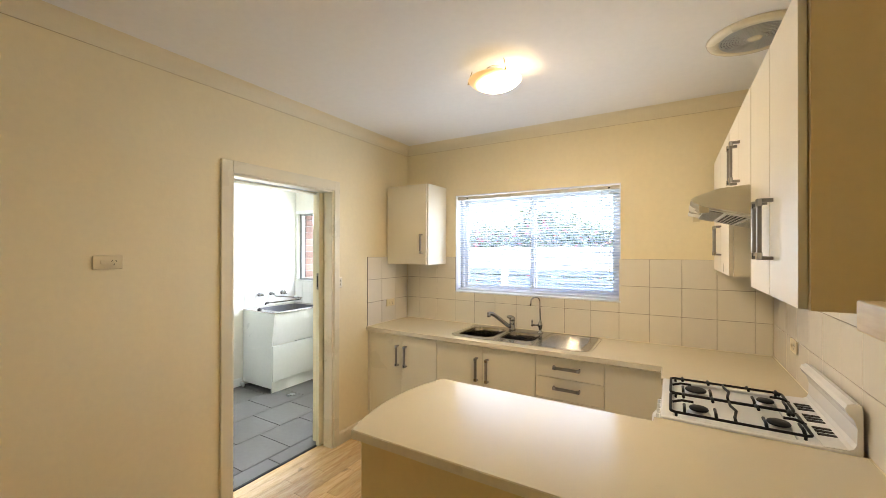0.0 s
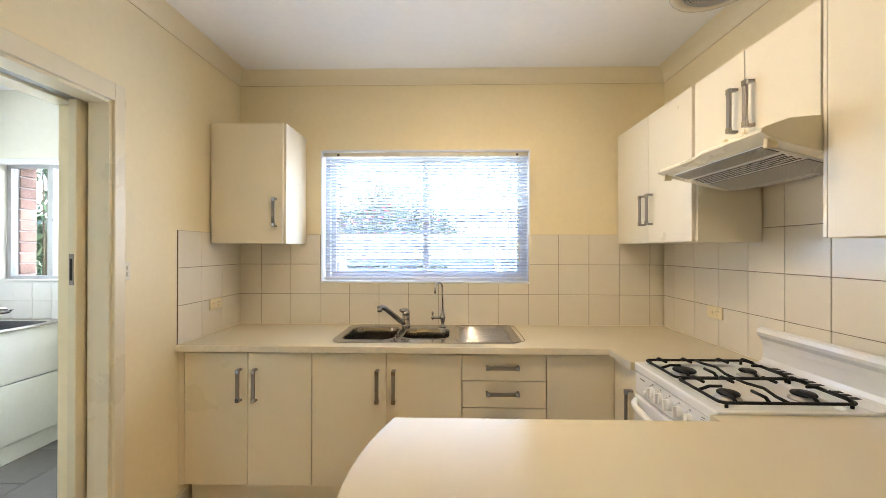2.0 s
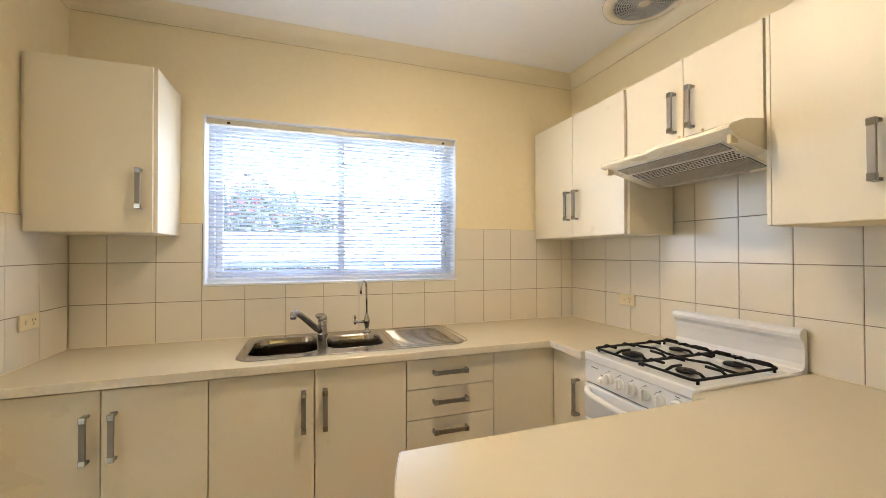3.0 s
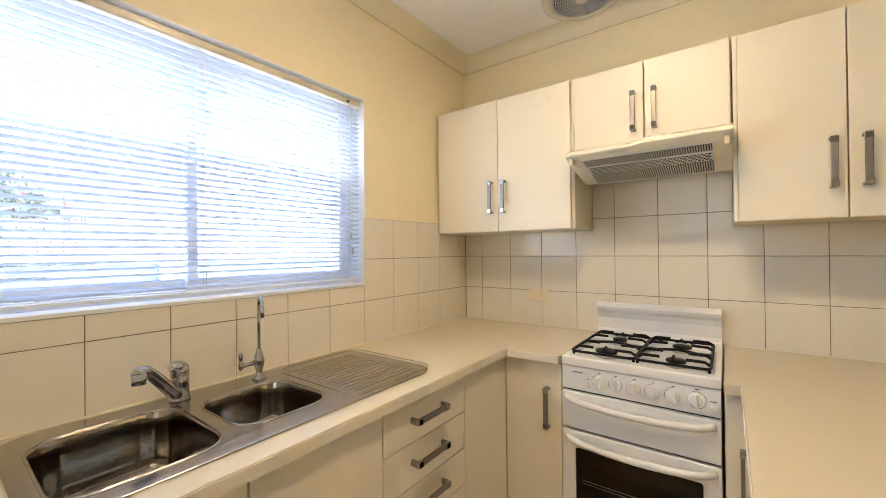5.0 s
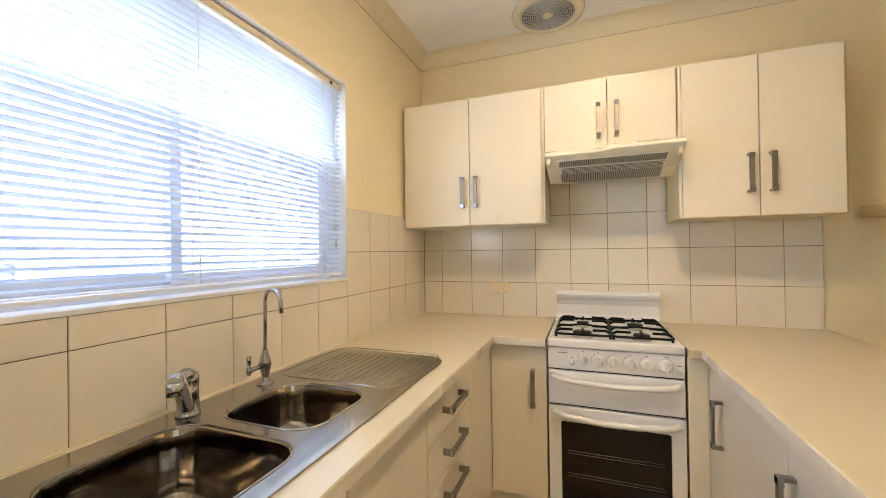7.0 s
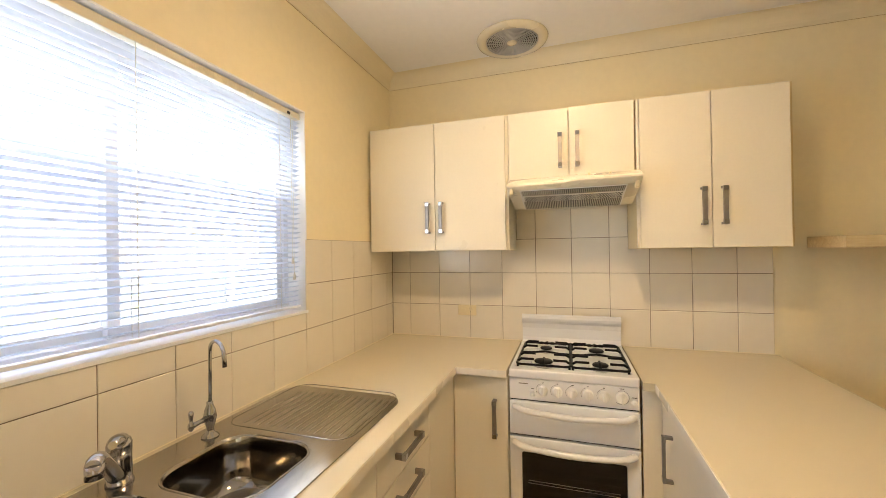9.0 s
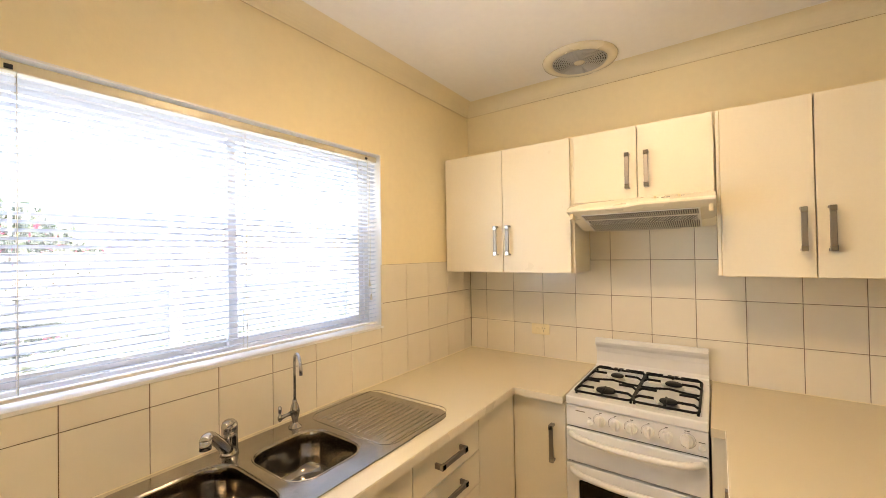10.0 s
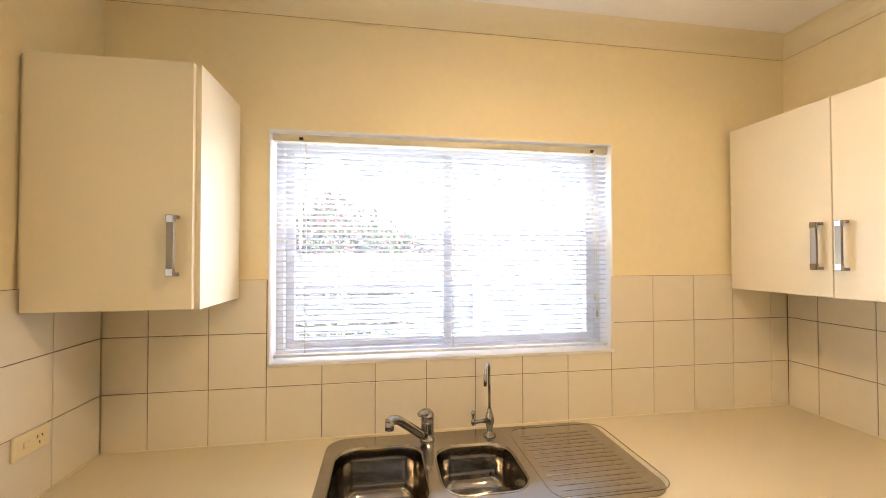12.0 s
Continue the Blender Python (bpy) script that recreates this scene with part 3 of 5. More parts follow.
for cx, zt in ((x1 - 0.080, 1.43), (x1 - 0.070, 1.36)):
    pull = part("pull_cord", tube(bmesh.new(), [(cx, 0.016, z1 - 0.034), (cx, 0.014, zt)], 0.0012, 5), cord, blind)
    part("tassel", lathe(bmesh.new(), [(0.0015, zt + 0.002), (0.004, zt - 0.006), (0.006, zt - 0.028), (0.002, zt - 0.030)], cx, 0.014, 10), blind_rail, pull,
         "cream plastic tassel")
part("tilt_wand", tube(bmesh.new(), [(x0 + 0.115, 0.018, z1 - 0.034), (x0 + 0.116, 0.014, 1.46)], 0.0032, 6), glass, blind, "clear tilt wand")

# ---- laundry window ----
lwin = thing("window_2", -4.2, 0.3, LWIN[2], "grey aluminium framed laundry window", "window", kind="structure")
a0, a1, c0, c1 = LWIN
for a, b, c, d in ((a0, a1, c0, c0 + 0.035), (a0, a1, c1 - 0.035, c1), (a0, a0 + 0.035, c0 + 0.035, c1 - 0.035), (a1 - 0.035, a1, c0 + 0.035, c1 - 0.035),
                   (-4.500, -4.455, c0 + 0.035, c1 - 0.035)):
    part("window_frame", boxed(a, b, LY1 + 0.05, LY1 + 0.10, c, d, bevel=0.002), window_grey, lwin)
for a, b in ((a0 + 0.035, -4.500), (-4.455, a1 - 0.035)):
    pane = part("pane", boxed(a, b, LY1 + 0.070, LY1 + 0.075, c0 + 0.035, c1 - 0.035), glass, lwin, "clear glass pane")
    pane.visible_shadow = False
part("blind_rail", boxed(a0 + 0.01, a1 - 0.01, LY1 - 0.03, LY1 - 0.004, c1 - 0.02, c1 + 0.02, bevel=0.003), window_white, lwin, "white rolled up blind rail")
part("window_sill", boxed(a0, a1, LY1 - 0.012, LY1 + 0.05, c0 - 0.002, c0 + 0.014, bevel=0.002), white_glaze, lwin)


# ---- cabinets ----
def handle_bm(m, length=0.172):
    """A bow handle upright on a front that faces -y at y = 0, moved by m: satin bar, chrome ends."""
    bm, h = bmesh.new(), length / 2
    box(bm, -0.0095, 0.0095, -0.035, -0.025, -h + 0.020, h - 0.020, bevel=0.0015)
    for s in (-1, 1):
        lo, hi = sorted((s * h, s * (h - 0.022)))
        box(bm, -0.0105, 0.0105, -0.0365, -0.0235, lo, hi, bevel=0.0015, mat=1)
        lo, hi = sorted((s * h, s * (h - 0.010)))
        box(bm, -0.0095, 0.0095, -0.0245, 0.0005, lo, hi, bevel=0.001, mat=0)
    bmesh.ops.transform(bm, matrix=m, verts=bm.verts[:])
    return bm


def cabinet(name, m, label, group, w, h, depth, fronts, toe=0.0, body_mat=None, toe_back=0.065):
    """A cabinet whose fronts lie at y = 0 facing -y; x runs 0..w, z 0..h. fronts: (kind, x0, x1, z0, z1, (handle x, handle z, upright) or None)."""
    body_mat = body_mat or laminate
    root = new(name)
    root.matrix_world = m
    root.empty_display_size = 0.05
    tagged(root, label, "cabinet", group)
    t, y0 = 0.016, 0.034 if toe else 0.018
    for nm, dims in (("side_panel", (0, t, y0, depth, toe, h)), ("side_panel", (w - t, w, y0, depth, toe, h)), ("bottom_panel", (t, w - t, y0, depth, toe, toe + t)),
                     ("top_panel", (t, w - t, y0, depth, h - t, h)), ("back_panel", (t, w - t, depth - 0.008, depth, toe + t, h - t))):
        if toe and nm == "top_panel":
            continue
        piece(nm, boxed(*dims), body_mat, root)
    if toe:
        piece("kickboard", boxed(0, w, toe_back, toe_back + 0.016, 0, toe - 0.001), laminate, root)
    for kind, a, b, c, d, hd in fronts:
        door = piece(kind, boxed(a + 0.0021, b - 0.0021, 0, 0.0165, c + 0.0018, d - 0.0018, bevel=0.0012), laminate, root)
        if hd:
            hm = pose(hd[0], 0, hd[1], 0, 0 if hd[2] else 90, 0)
            piece("handle", handle_bm(hm), (satin, chrome), door, "satin bow handle with chrome ends")
    return root


FY = -0.582
BT = 0.862


def low(name, xa, xb, label, fronts):
    return cabinet(name, pose(xa, FY, 0), label, "base cabinets", xb - xa, BT, 0.575, fronts, toe=0.152)


filler = solid("filler_panel", boxed(WEST + 0.001, -2.8325, FY, FY + 0.3, 0.152, BT), laminate, "narrow cream filler strip against the doorway wall", "panel")
w1 = -2.148 + 2.832
low("base_cabinet", -2.832, -2.148, "cream two-door base cabinet under the worktop",
    [("door", 0, 0.343, 0.155, 0.858, (0.303, 0.690, True)), ("door", 0.343, w1, 0.155, 0.858, (0.385, 0.690, True))])
w2 = -1.356 + 2.148
low("sink_cabinet", -2.148, -1.356, "cream two-door base cabinet below the sink",
    [("door", 0, 0.394, 0.155, 0.858, (0.350, 0.690, True)), ("door", 0.394, w2, 0.155, 0.858, (0.436, 0.690, True))])
w3 = -0.915 + 1.356
low("drawer_cabinet", -1.356, -0.915, "cream drawer unit with four drawers",
    [("drawer", 0, w3, 0.720, 0.858, (w3 / 2 - 0.01, 0.795, False)), ("drawer", 0, w3, 0.580, 0.720, (w3 / 2 - 0.01, 0.660, False)),
     ("drawer", 0, w3, 0.440, 0.580, (w3 / 2 - 0.01, 0.522, False)), ("drawer", 0, w3, 0.155, 0.440, (w3 / 2 - 0.01, 0.375, False))])
corner = thing("corner_cabinet", -0.75, -0.58, 0, "cream corner base cabinet with a blank panel and narrow door", "cabinet", "base cabinets")
part("panel", boxed(-0.9135, -0.568, FY, FY + 0.0165, 0.1565, 0.8565, bevel=0.0012), laminate, corner)
part("kickboard", boxed(-0.915, -0.50, FY + 0.065, FY + 0.081, 0, 0.151), laminate, corner)
part("kickboard", boxed(-0.516, -0.50, -0.842, FY + 0.065, 0, 0.151), laminate, corner)
for nm, dims in (("side_panel", (-0.915, -0.899, FY + 0.018, -0.006, 0.152, BT)), ("side_panel", (-0.548, -0.004, -0.842, -0.826, 0.152, BT)),
                 ("back_panel", (-0.899, -0.004, -0.024, -0.006, 0.152, BT)), ("bottom_panel", (-0.548, -0.006, -0.825, -0.03, 0.152, 0.168))):
    part(nm, boxed(*dims), carcass, corner)
door = part("door", boxed(-0.5665, -0.550, -0.8405, -0.5845, 0.1565, 0.8565, bevel=0.0012), laminate, corner)
hm = pose(-0.5665, -0.782, 0.668, 0, 0, -90)
part("handle", handle_bm(hm), (satin, chrome), door, "satin bow handle with chrome ends")

# wall cabinets
UX = -0.309


def upper(name, ya, yb, z0, z1, label, fronts, body=None):
    return cabinet(name, pose(UX, ya, z0, 0, 0, -90), label, "wall cabinets", ya - yb, z1 - z0, 0.303, fronts, body_mat=body)


upper("wall_cabinet", -0.010, -0.822, 1.444, 2.160, "cream two-door wall cabinet in the corner",
      [("door", 0, 0.403, 0, 0.716, (0.365, 0.185, True)), ("door", 0.403, 0.798, 0, 0.716, (0.443, 0.185, True))])
upper("hood_cabinet", -0.824, -1.430, 1.807, 2.160, "short cream two-door cabinet over the rangehood",
      [("door", 0.002, 0.303, 0, 0.353, (0.262, 0.135, True)), ("door", 0.303, 0.604, 0, 0.353, (0.344, 0.135, True))])
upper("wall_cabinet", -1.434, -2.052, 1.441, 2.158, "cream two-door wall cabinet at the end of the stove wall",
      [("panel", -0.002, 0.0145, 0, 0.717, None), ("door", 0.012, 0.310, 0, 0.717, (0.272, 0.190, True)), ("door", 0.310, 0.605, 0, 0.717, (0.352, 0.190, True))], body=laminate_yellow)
cabinet("wall_cabinet", pose(WEST + 0.002, -0.333, 1.441), "cream single-door wall cabinet in the doorway corner", "wall cabinets", 0.462, 0.719, 0.330,
        [("door", 0.018, 0.450, 0, 0.719, (0.405, 0.185, True))])

# peninsula
PY = -1.470
pen = cabinet("peninsula_cabinet", pose(-0.02, PY, 0, 0, 0, 180), "cream breakfast bar base with two doors facing the sink", "base cabinets",
              1.525, BT, 0.60, [("door", 0.565, 1.206, 0.155, 0.858, (0.722, 0.663, True)), ("door", 1.206, 1.520, 0.155, 0.858, (1.238, 0.676, True)),
                                ("panel", 0.42, 0.565, 0.155, 0.858, None)], toe=0.152, body_mat=laminate)
solid("peninsula_back_panel", boxed(-1.548, 0.004, -2.090, -2.074, 0, BT, bevel=0.001), laminate_yellow,
      "plain cream panel closing the back of the breakfast bar", "panel")
solid("filler_panel", boxed(-0.585, -0.569, -1.468, -1.398, 0.152, BT), laminate, "narrow cream filler strip beside the stove", "panel")

# worktops
SINK = (-2.075, -1.025, -0.528, -0.030)
hole = [(p[0], p[1]) for p in rounded_rect(-2.05, -1.41, -0.49, -0.09, 0.04, 0)]
outer = [(WEST + 0.001, -0.604), (-0.601, -0.604), (-0.601, -0.842), (-0.0006, -0.842), (-0.0006, -0.0006), (WEST + 0.001, -0.0006)]
wt = thing("worktop", -1.4, -0.3, 0.8645, "beige laminate L-shaped worktop along the sink wall", "worktop")
part("slab", plate(bmesh.new(), outer, [hole], 0.8645, 0.900, bevel=0.003), bench, wt)
part("edge_strip", boxed(WEST + 0.001, -0.6005, -0.6054, -0.6036, 0.8660, 0.8970, bevel=0.0005), edge_pale, wt)
part("edge_strip", boxed(-0.6024, -0.6006, -0.8415, -0.6056, 0.8660, 0.8970, bevel=0.0005), edge_pale, wt)
for d in ((WEST + 0.010, -0.004, -0.004, -0.0002, 0.8995, 0.9032), (-0.004, -0.0002, -0.842, -0.004, 0.8995, 0.9032), (WEST + 0.0085, WEST + 0.0125, -0.592, -0.004, 0.8995, 0.9032)):
    part("sealant", boxed(*d, bevel=0.0012), cornice_paint, wt, "cream sealant bead")
ends = []
for k in range(13):
    u = -1 + 2 * k / 12
    ends.append((-1.580 - 0.062 * (1 - u * u), -1.775 + 0.333 * -u))
outer = [(-0.0006, -1.396), (-0.614, -1.396), (-0.614, -1.442)] + ends + [(-0.0006, -2.108)]
bar = thing("breakfast_bar_top", -0.8, -1.775, 0.8645, "beige laminate breakfast bar top with a bowed end", "worktop")
part("slab", plate(bmesh.new(), outer, [], 0.8645, 0.900, bevel=0.003), bench, bar)
part("edge_strip", boxed(-1.578, -0.6145, -1.4422, -1.4404, 0.8660, 0.8970, bevel=0.0005), edge_pale, bar)
part("edge_strip", boxed(-1.578, 0.006, -2.1096, -2.1078, 0.8660, 0.8970, bevel=0.0005), edge_pale, bar)
bm = bmesh.new()
for (xa, ya), (xb, yb) in zip(ends, ends[1:]):
    v = ring(bm, [(xa - 0.0016, ya, 0.866), (xb - 0.0016, yb, 0.866), (xb - 0.0016, yb, 0.897), (xa - 0.0016, ya, 0.897)])
    w = ring(bm, [(p.co.x + 0.0022, p.co.y, p.co.z) for p in v])
    bm.faces.new(v), bm.faces.new(list(reversed(w)))
    bridge(bm, v, w, smooth=False)
part("edge_strip", bm, edge_pale, bar)
part("sealant", boxed(-0.004, -0.0002, -2.095, -1.397, 0.8995, 0.9032, bevel=0.0012), cornice_paint, bar, "cream sealant bead")

# ---- sink ----
sink = thing("kitchen_sink", -1.55, -0.28, 0.9, "stainless steel inset sink with two bowls and a drainer", "sink")
sx0, sx1, sy0, sy1 = SINK
B1, B2 = (-2.035, -1.738, -0.475, -0.112), (-1.694, -1.425, -0.442, -0.150)
flat = lambda r: [(p[0], p[1]) for p in r]
deck = plate(bmesh.new(), flat(rounded_rect(sx0, sx1, sy0, sy1, 0.075, 0, 8)),
             [flat(rounded_rect(*B1, 0.075, 0, 7)), flat(rounded_rect(*B2, 0.075, 0, 7))], 0.9005, 0.9050, bevel=0.0018)
part("deck", deck, steel, sink)


def bowl(b, depth, r):
    bm = bmesh.new()
    zs = [(0.0, 0.9052, r), (0.002, 0.9035, r), (0.0035, 0.899, r), (0.006, 0.86, r - 0.001), (0.009, 0.905 - depth + 0.055, r - 0.002), (0.013, 0.905 - depth + 0.032, r - 0.004),
          (0.021, 0.905 - depth + 0.014, r - 0.006), (0.034, 0.905 - depth + 0.004, r - 0.008), (0.055, 0.905 - depth, r - 0.012)]
    rings = [ring(bm, rounded_rect(b[0] + i, b[1] - i, b[2] + i, b[3] - i, rr, z, 7)) for i, z, rr in zs]
    for a, c in zip(rings, rings[1:]):
        bridge(bm, a, c)
    f = bm.faces.new(rings[-1])
    f.smooth = True
    return bm


def waste(cx, cy, z):
    bm = lathe(bmesh.new(), [(0.040, z), (0.040, z + 0.003), (0.030, z + 0.0035), (0.026, z + 0.001), (0.008, z + 0.001)], cx, cy, 20)
    return bm


for b, d in ((B1, 0.17), (B2, 0.14)):
    bw = part("bowl", bowl(b, d, 0.075), bowl_steel, sink)
    cx, cy = (b[0] + b[1]) / 2, (b[2] + b[3]) / 2
    lip = rounded_rect(b[0] - 0.003, b[1] + 0.003, b[2] - 0.003, b[3] + 0.003, 0.077, 0.9048, 7)
    part("rim", tube(bmesh.new(), lip + [lip[0]], 0.0026, 8), steel, bw, "rolled bright steel rim")
    part("waste", waste(cx, cy, 0.905 - d + 0.0005), chrome, bw, "chrome basket waste")
bm = bmesh.new()
edge = rounded_rect(-1.388, sx1 + 0.022, sy0 + 0.024, sy1 - 0.022, 0.06, 0, 6)
loop = [(p[0], p[1], 0.9052) for p in edge] + [(edge[0][0], edge[0][1], 0.9052)]
part("drainer_rim", tube(bm, loop, 0.0018, 6), steel, sink)
for k in range(15):
    y = -0.488 + 0.0266 * k
    xa = -1.372 + 0.010 * (k % 2)
    bm = tube(bmesh.new(), [(xa, y, 0.9030), (xa + 0.012, y, 0.9040), (-1.075 - 0.010 * abs(k - 7) / 7, y, 0.9040), (-1.062 - 0.012 * abs(k - 7) / 7, y, 0.903)],
              [0.0015, 0.0036, 0.0036, 0.0015], 8)
    part("drainer_rib", bm, steel, sink)

# mixer tap
mix = thing("mixer_tap", -1.708, -0.085, 0.905, "chrome lever mixer tap with a swung out spout", "tap")
bm = lathe(bmesh.new(), [(0.028, 0.905), (0.028, 0.910), (0.0255, 0.914), (0.0245, 0.955), (0.0245, 0.976), (0.0240, 0.9775), (0.0255, 0.979), (0.0255, 0.998), (0.022, 1.008), (0.012, 1.012), (0.004, 1.013)], -1.708, -0.085, 28)
part("tap_body", bm, chrome, mix)
sp = [(-1.716, -0.094, 0.925), (-1.740, -0.121, 0.945), (-1.785, -0.171, 0.998), (-1.818, -0.208, 1.034), (-1.832, -0.224, 1.045), (-1.846, -0.239, 1.049), (-1.858, -0.252, 1.048)]
part("spout", tube(bmesh.new(), sp, [0.0165, 0.0165, 0.016, 0.0155, 0.0155, 0.0155, 0.013], 16), chrome, mix)
part("aerator", tube(bmesh.new(), [(-1.851, -0.245, 1.048), (-1.852, -0.246, 1.022)], [0.0155, 0.0155], 16), chrome, mix)
part("lever", tube(bmesh.new(), [(-1.708, -0.085, 1.000), (-1.721, -0.097, 1.008), (-1.742, -0.118, 1.014)], [0.022, 0.018, 0.009], 14), chrome, mix)
part("temperature_dot", tube(bmesh.new(), [(-1.7235, -0.1005, 0.992), (-1.7255, -0.1025, 0.992)], 0.004, 10), black_plastic, mix, "small dark temperature dot")

# filter tap
ft = thing("filter_tap", -1.468, -0.092, 0.905, "slender chrome filter tap with a swan neck", "tap")
bm = lathe(bmesh.new(), [(0.024, 0.905), (0.024, 0.908), (0.012, 0.918), (0.010, 0.930), (0.015, 0.948), (0.0185, 0.965), (0.015, 0.985), (0.009, 1.000), (0.009, 1.008), (0.006, 1.010)], -1.468, -0.092, 20)
part("tap_body", bm, chrome, ft)
neck = [(-1.468, -0.092, 1.005), (-1.470, -0.096, 1.11), (-1.471, -0.098, 1.16)]
for k in range(1, 10):
    a = radians(20 * k)
    neck.append((-1.471 - 0.021 * (1 - math.cos(a)), -0.098 - 0.050 * (1 - math.cos(a)), 1.160 + 0.036 * math.sin(a)))
neck.append((-1.514, -0.200, 1.132))
part("neck", tube(bmesh.new(), neck, [0.0055] * (len(neck) - 2) + [0.0065, 0.0065], 10), chrome, ft)
part("lever_stem", tube(bmesh.new(), [(-1.478, -0.092, 0.963), (-1.505, -0.095, 0.963), (-1.532, -0.098, 0.963)], [0.010, 0.0065, 0.0085], 12), chrome, ft)
part("lever", tube(bmesh.new(), [(-1.534, -0.098, 0.950), (-1.534, -0.098, 0.958), (-1.534, -0.098, 0.968), (-1.534, -0.098, 0.976), (-1.534, -0.098, 0.988), (-1.534, -0.098, 1.000), (-1.534, -0.098, 1.006)], [0.004, 0.0085, 0.0085, 0.0045, 0.006, 0.0075, 0.004], 12), chrome, ft)

# ---- stove ----
SY0, SY1 = -1.391, -0.850
stove = thing("gas_stove", -0.32, -1.12, 0, "white freestanding gas stove with grill and oven", "stove")
part("body", boxed(-0.555, -0.05, SY0 + 0.003, SY1 - 0.003, 0.05, 0.868), enamel, stove)
part("plinth", boxed(-0.52, -0.06, SY0 + 0.01, SY1 - 0.01, 0.0, 0.05), dark_gap, stove, "dark plinth")
hobm = plate(bmesh.new(), flat(rounded_rect(-0.592, -0.042, SY0, SY1, 0.012, 0, 4)), [flat(rounded_rect(-0.545, -0.165, SY0 + 0.026, SY1 - 0.026, 0.02, 0, 4))], 0.868, 0.906, bevel=0.007)
hob = part("hob", hobm, enamel, stove)
part("spill_tray", boxed(-0.546, -0.164, SY0 + 0.025, SY1 - 0.025, 0.880, 0.893), enamel, hob)
part("control_panel", boxed(-0.585, -0.550, SY0 + 0.002, SY1 - 0.002, 0.771, 0.866, bevel=0.004), enamel, stove)
part("gap", boxed(-0.572, -0.552, SY0 + 0.006, SY1 - 0.006, 0.600, 0.775), dark_gap, stove, "dark seam")
part("grill_door", boxed(-0.592, -0.556, SY0 + 0.002, SY1 - 0.002, 0.615, 0.764, bevel=0.006), enamel, stove)
od = plate(bmesh.new(), [(SY0 + 0.002, 0.052), (SY1 - 0.002, 0.052), (SY1 - 0.002, 0.606), (SY0 + 0.002, 0.606)],
           [flat(rounded_rect(-1.336, -0.905, 0.175, 0.540, 0.01, 0, 3))], 0.556, 0.592, bevel=0.0025)
bmesh.ops.transform(od, matrix=Matrix(((0, 0, -1, 0), (1, 0, 0, 0), (0, 1, 0, 0), (0, 0, 0, 1))), verts=od.verts[:])
oven = part("oven_door", od, enamel, stove)
part("oven_window", boxed(-0.584, -0.576, -1.338, -0.903, 0.173, 0.542), oven_glass, oven, "dark glass oven window")
for zz in (0.30, 0.312, 0.40, 0.412):
    part("oven_rack", tube(bmesh.new(), [(-0.5855, -1.310, zz), (-0.5855, -0.930, zz)], 0.0011, 5), aluminium, oven, "thin oven rack wire")


def bowed_handle(y0, y1, z, x):
    pts, rad = [], []
    n = 16
    for k in range(n + 1):
        u = k / n
        y = y0 + (y1 - y0) * u
        e = min(u, 1 - u)
        pts.append((x - 0.034 * min(1, (e / 0.10)) ** 0.6, y, z - 0.018 * math.sin(math.pi * u)))
        rad.append(0.013)
    return tube(bmesh.new(), pts, rad, 12)


part("grill_handle", bowed_handle(SY0 + 0.022, SY1 - 0.022, 0.742, -0.590), knob_plastic, stove)
part("oven_handle", bowed_handle(SY0 + 0.022, SY1 - 0.022, 0.582, -0.590), knob_plastic, oven)


def turned_x(bm, x, y, z):
    """Lays an upright lathed shape on its side so that it points to -x, at x, y, z."""
    bmesh.ops.transform(bm, matrix=Matrix.Translation((x, y, z)) @ Matrix.Rotation(radians(-90), 4, "Y"), verts=bm.verts[:])
    return bm


for k, y in enumerate((-1.000, -1.062, -1.125, -1.188, -1.252, -1.320)):
    r = 0.0215 if k < 5 else 0.024
    arc_pts = [(-0.5856, y + 0.029 * math.cos(radians(q)), 0.820 + 0.029 * math.sin(radians(q))) for q in range(-30 if k < 5 else 60, 100 if k < 5 else 330, 15)]
    part("dial_mark", tube(bmesh.new(), arc_pts, 0.0005, 4), black_plastic, stove, "fine dark dial arc")
    kb = part("knob", turned_x(lathe(bmesh.new(), [(r, 0), (r, 0.010), (r - 0.003, 0.014), (r - 0.005, 0.015)], 0, 0, 24), -0.585, y, 0.820), knob_plastic, stove)
    grip = boxed(-0.0055, 0.0055, -r + 0.001, r - 0.001, 0.006, 0.027, bevel=0.003)
    bmesh.ops.transform(grip, matrix=Matrix.Translation((-0.585, y, 0.820)) @ Matrix.Rotation(radians(-90), 4, "Y") @ Matrix.Rotation(radians(90 + (k * 37) % 9), 4, "Z"), verts=grip.verts[:])
    part("grip", grip, knob_plastic, kb)
for y in (-0.955, -1.368):
    part("button", turned_x(lathe(bmesh.new(), [(0.012, 0), (0.012, 0.004), (0.009, 0.005), (0.009, 0.012), (0.006, 0.014)], 0, 0, 16), -0.585, y, 0.802), knob_plastic, stove)
part("badge", boxed(-0.5862, -0.5845, -0.935, -0.895, 0.842, 0.846), satin, stove, "small grey maker badge")
for y0, y1, z in ((-0.962, -0.950, 0.822), (-1.006, -0.996, 0.852), (-1.066, -1.058, 0.852), (-1.130, -1.120, 0.852), (-1.192, -1.184, 0.852),
                  (-1.256, -1.246, 0.852), (-1.330, -1.312, 0.855), (-1.378, -1.358, 0.822)):
    part("panel_mark", boxed(-0.5858, -0.5848, y0, y1, z, z + 0.0025), black_plastic, stove, "tiny dark panel marking")

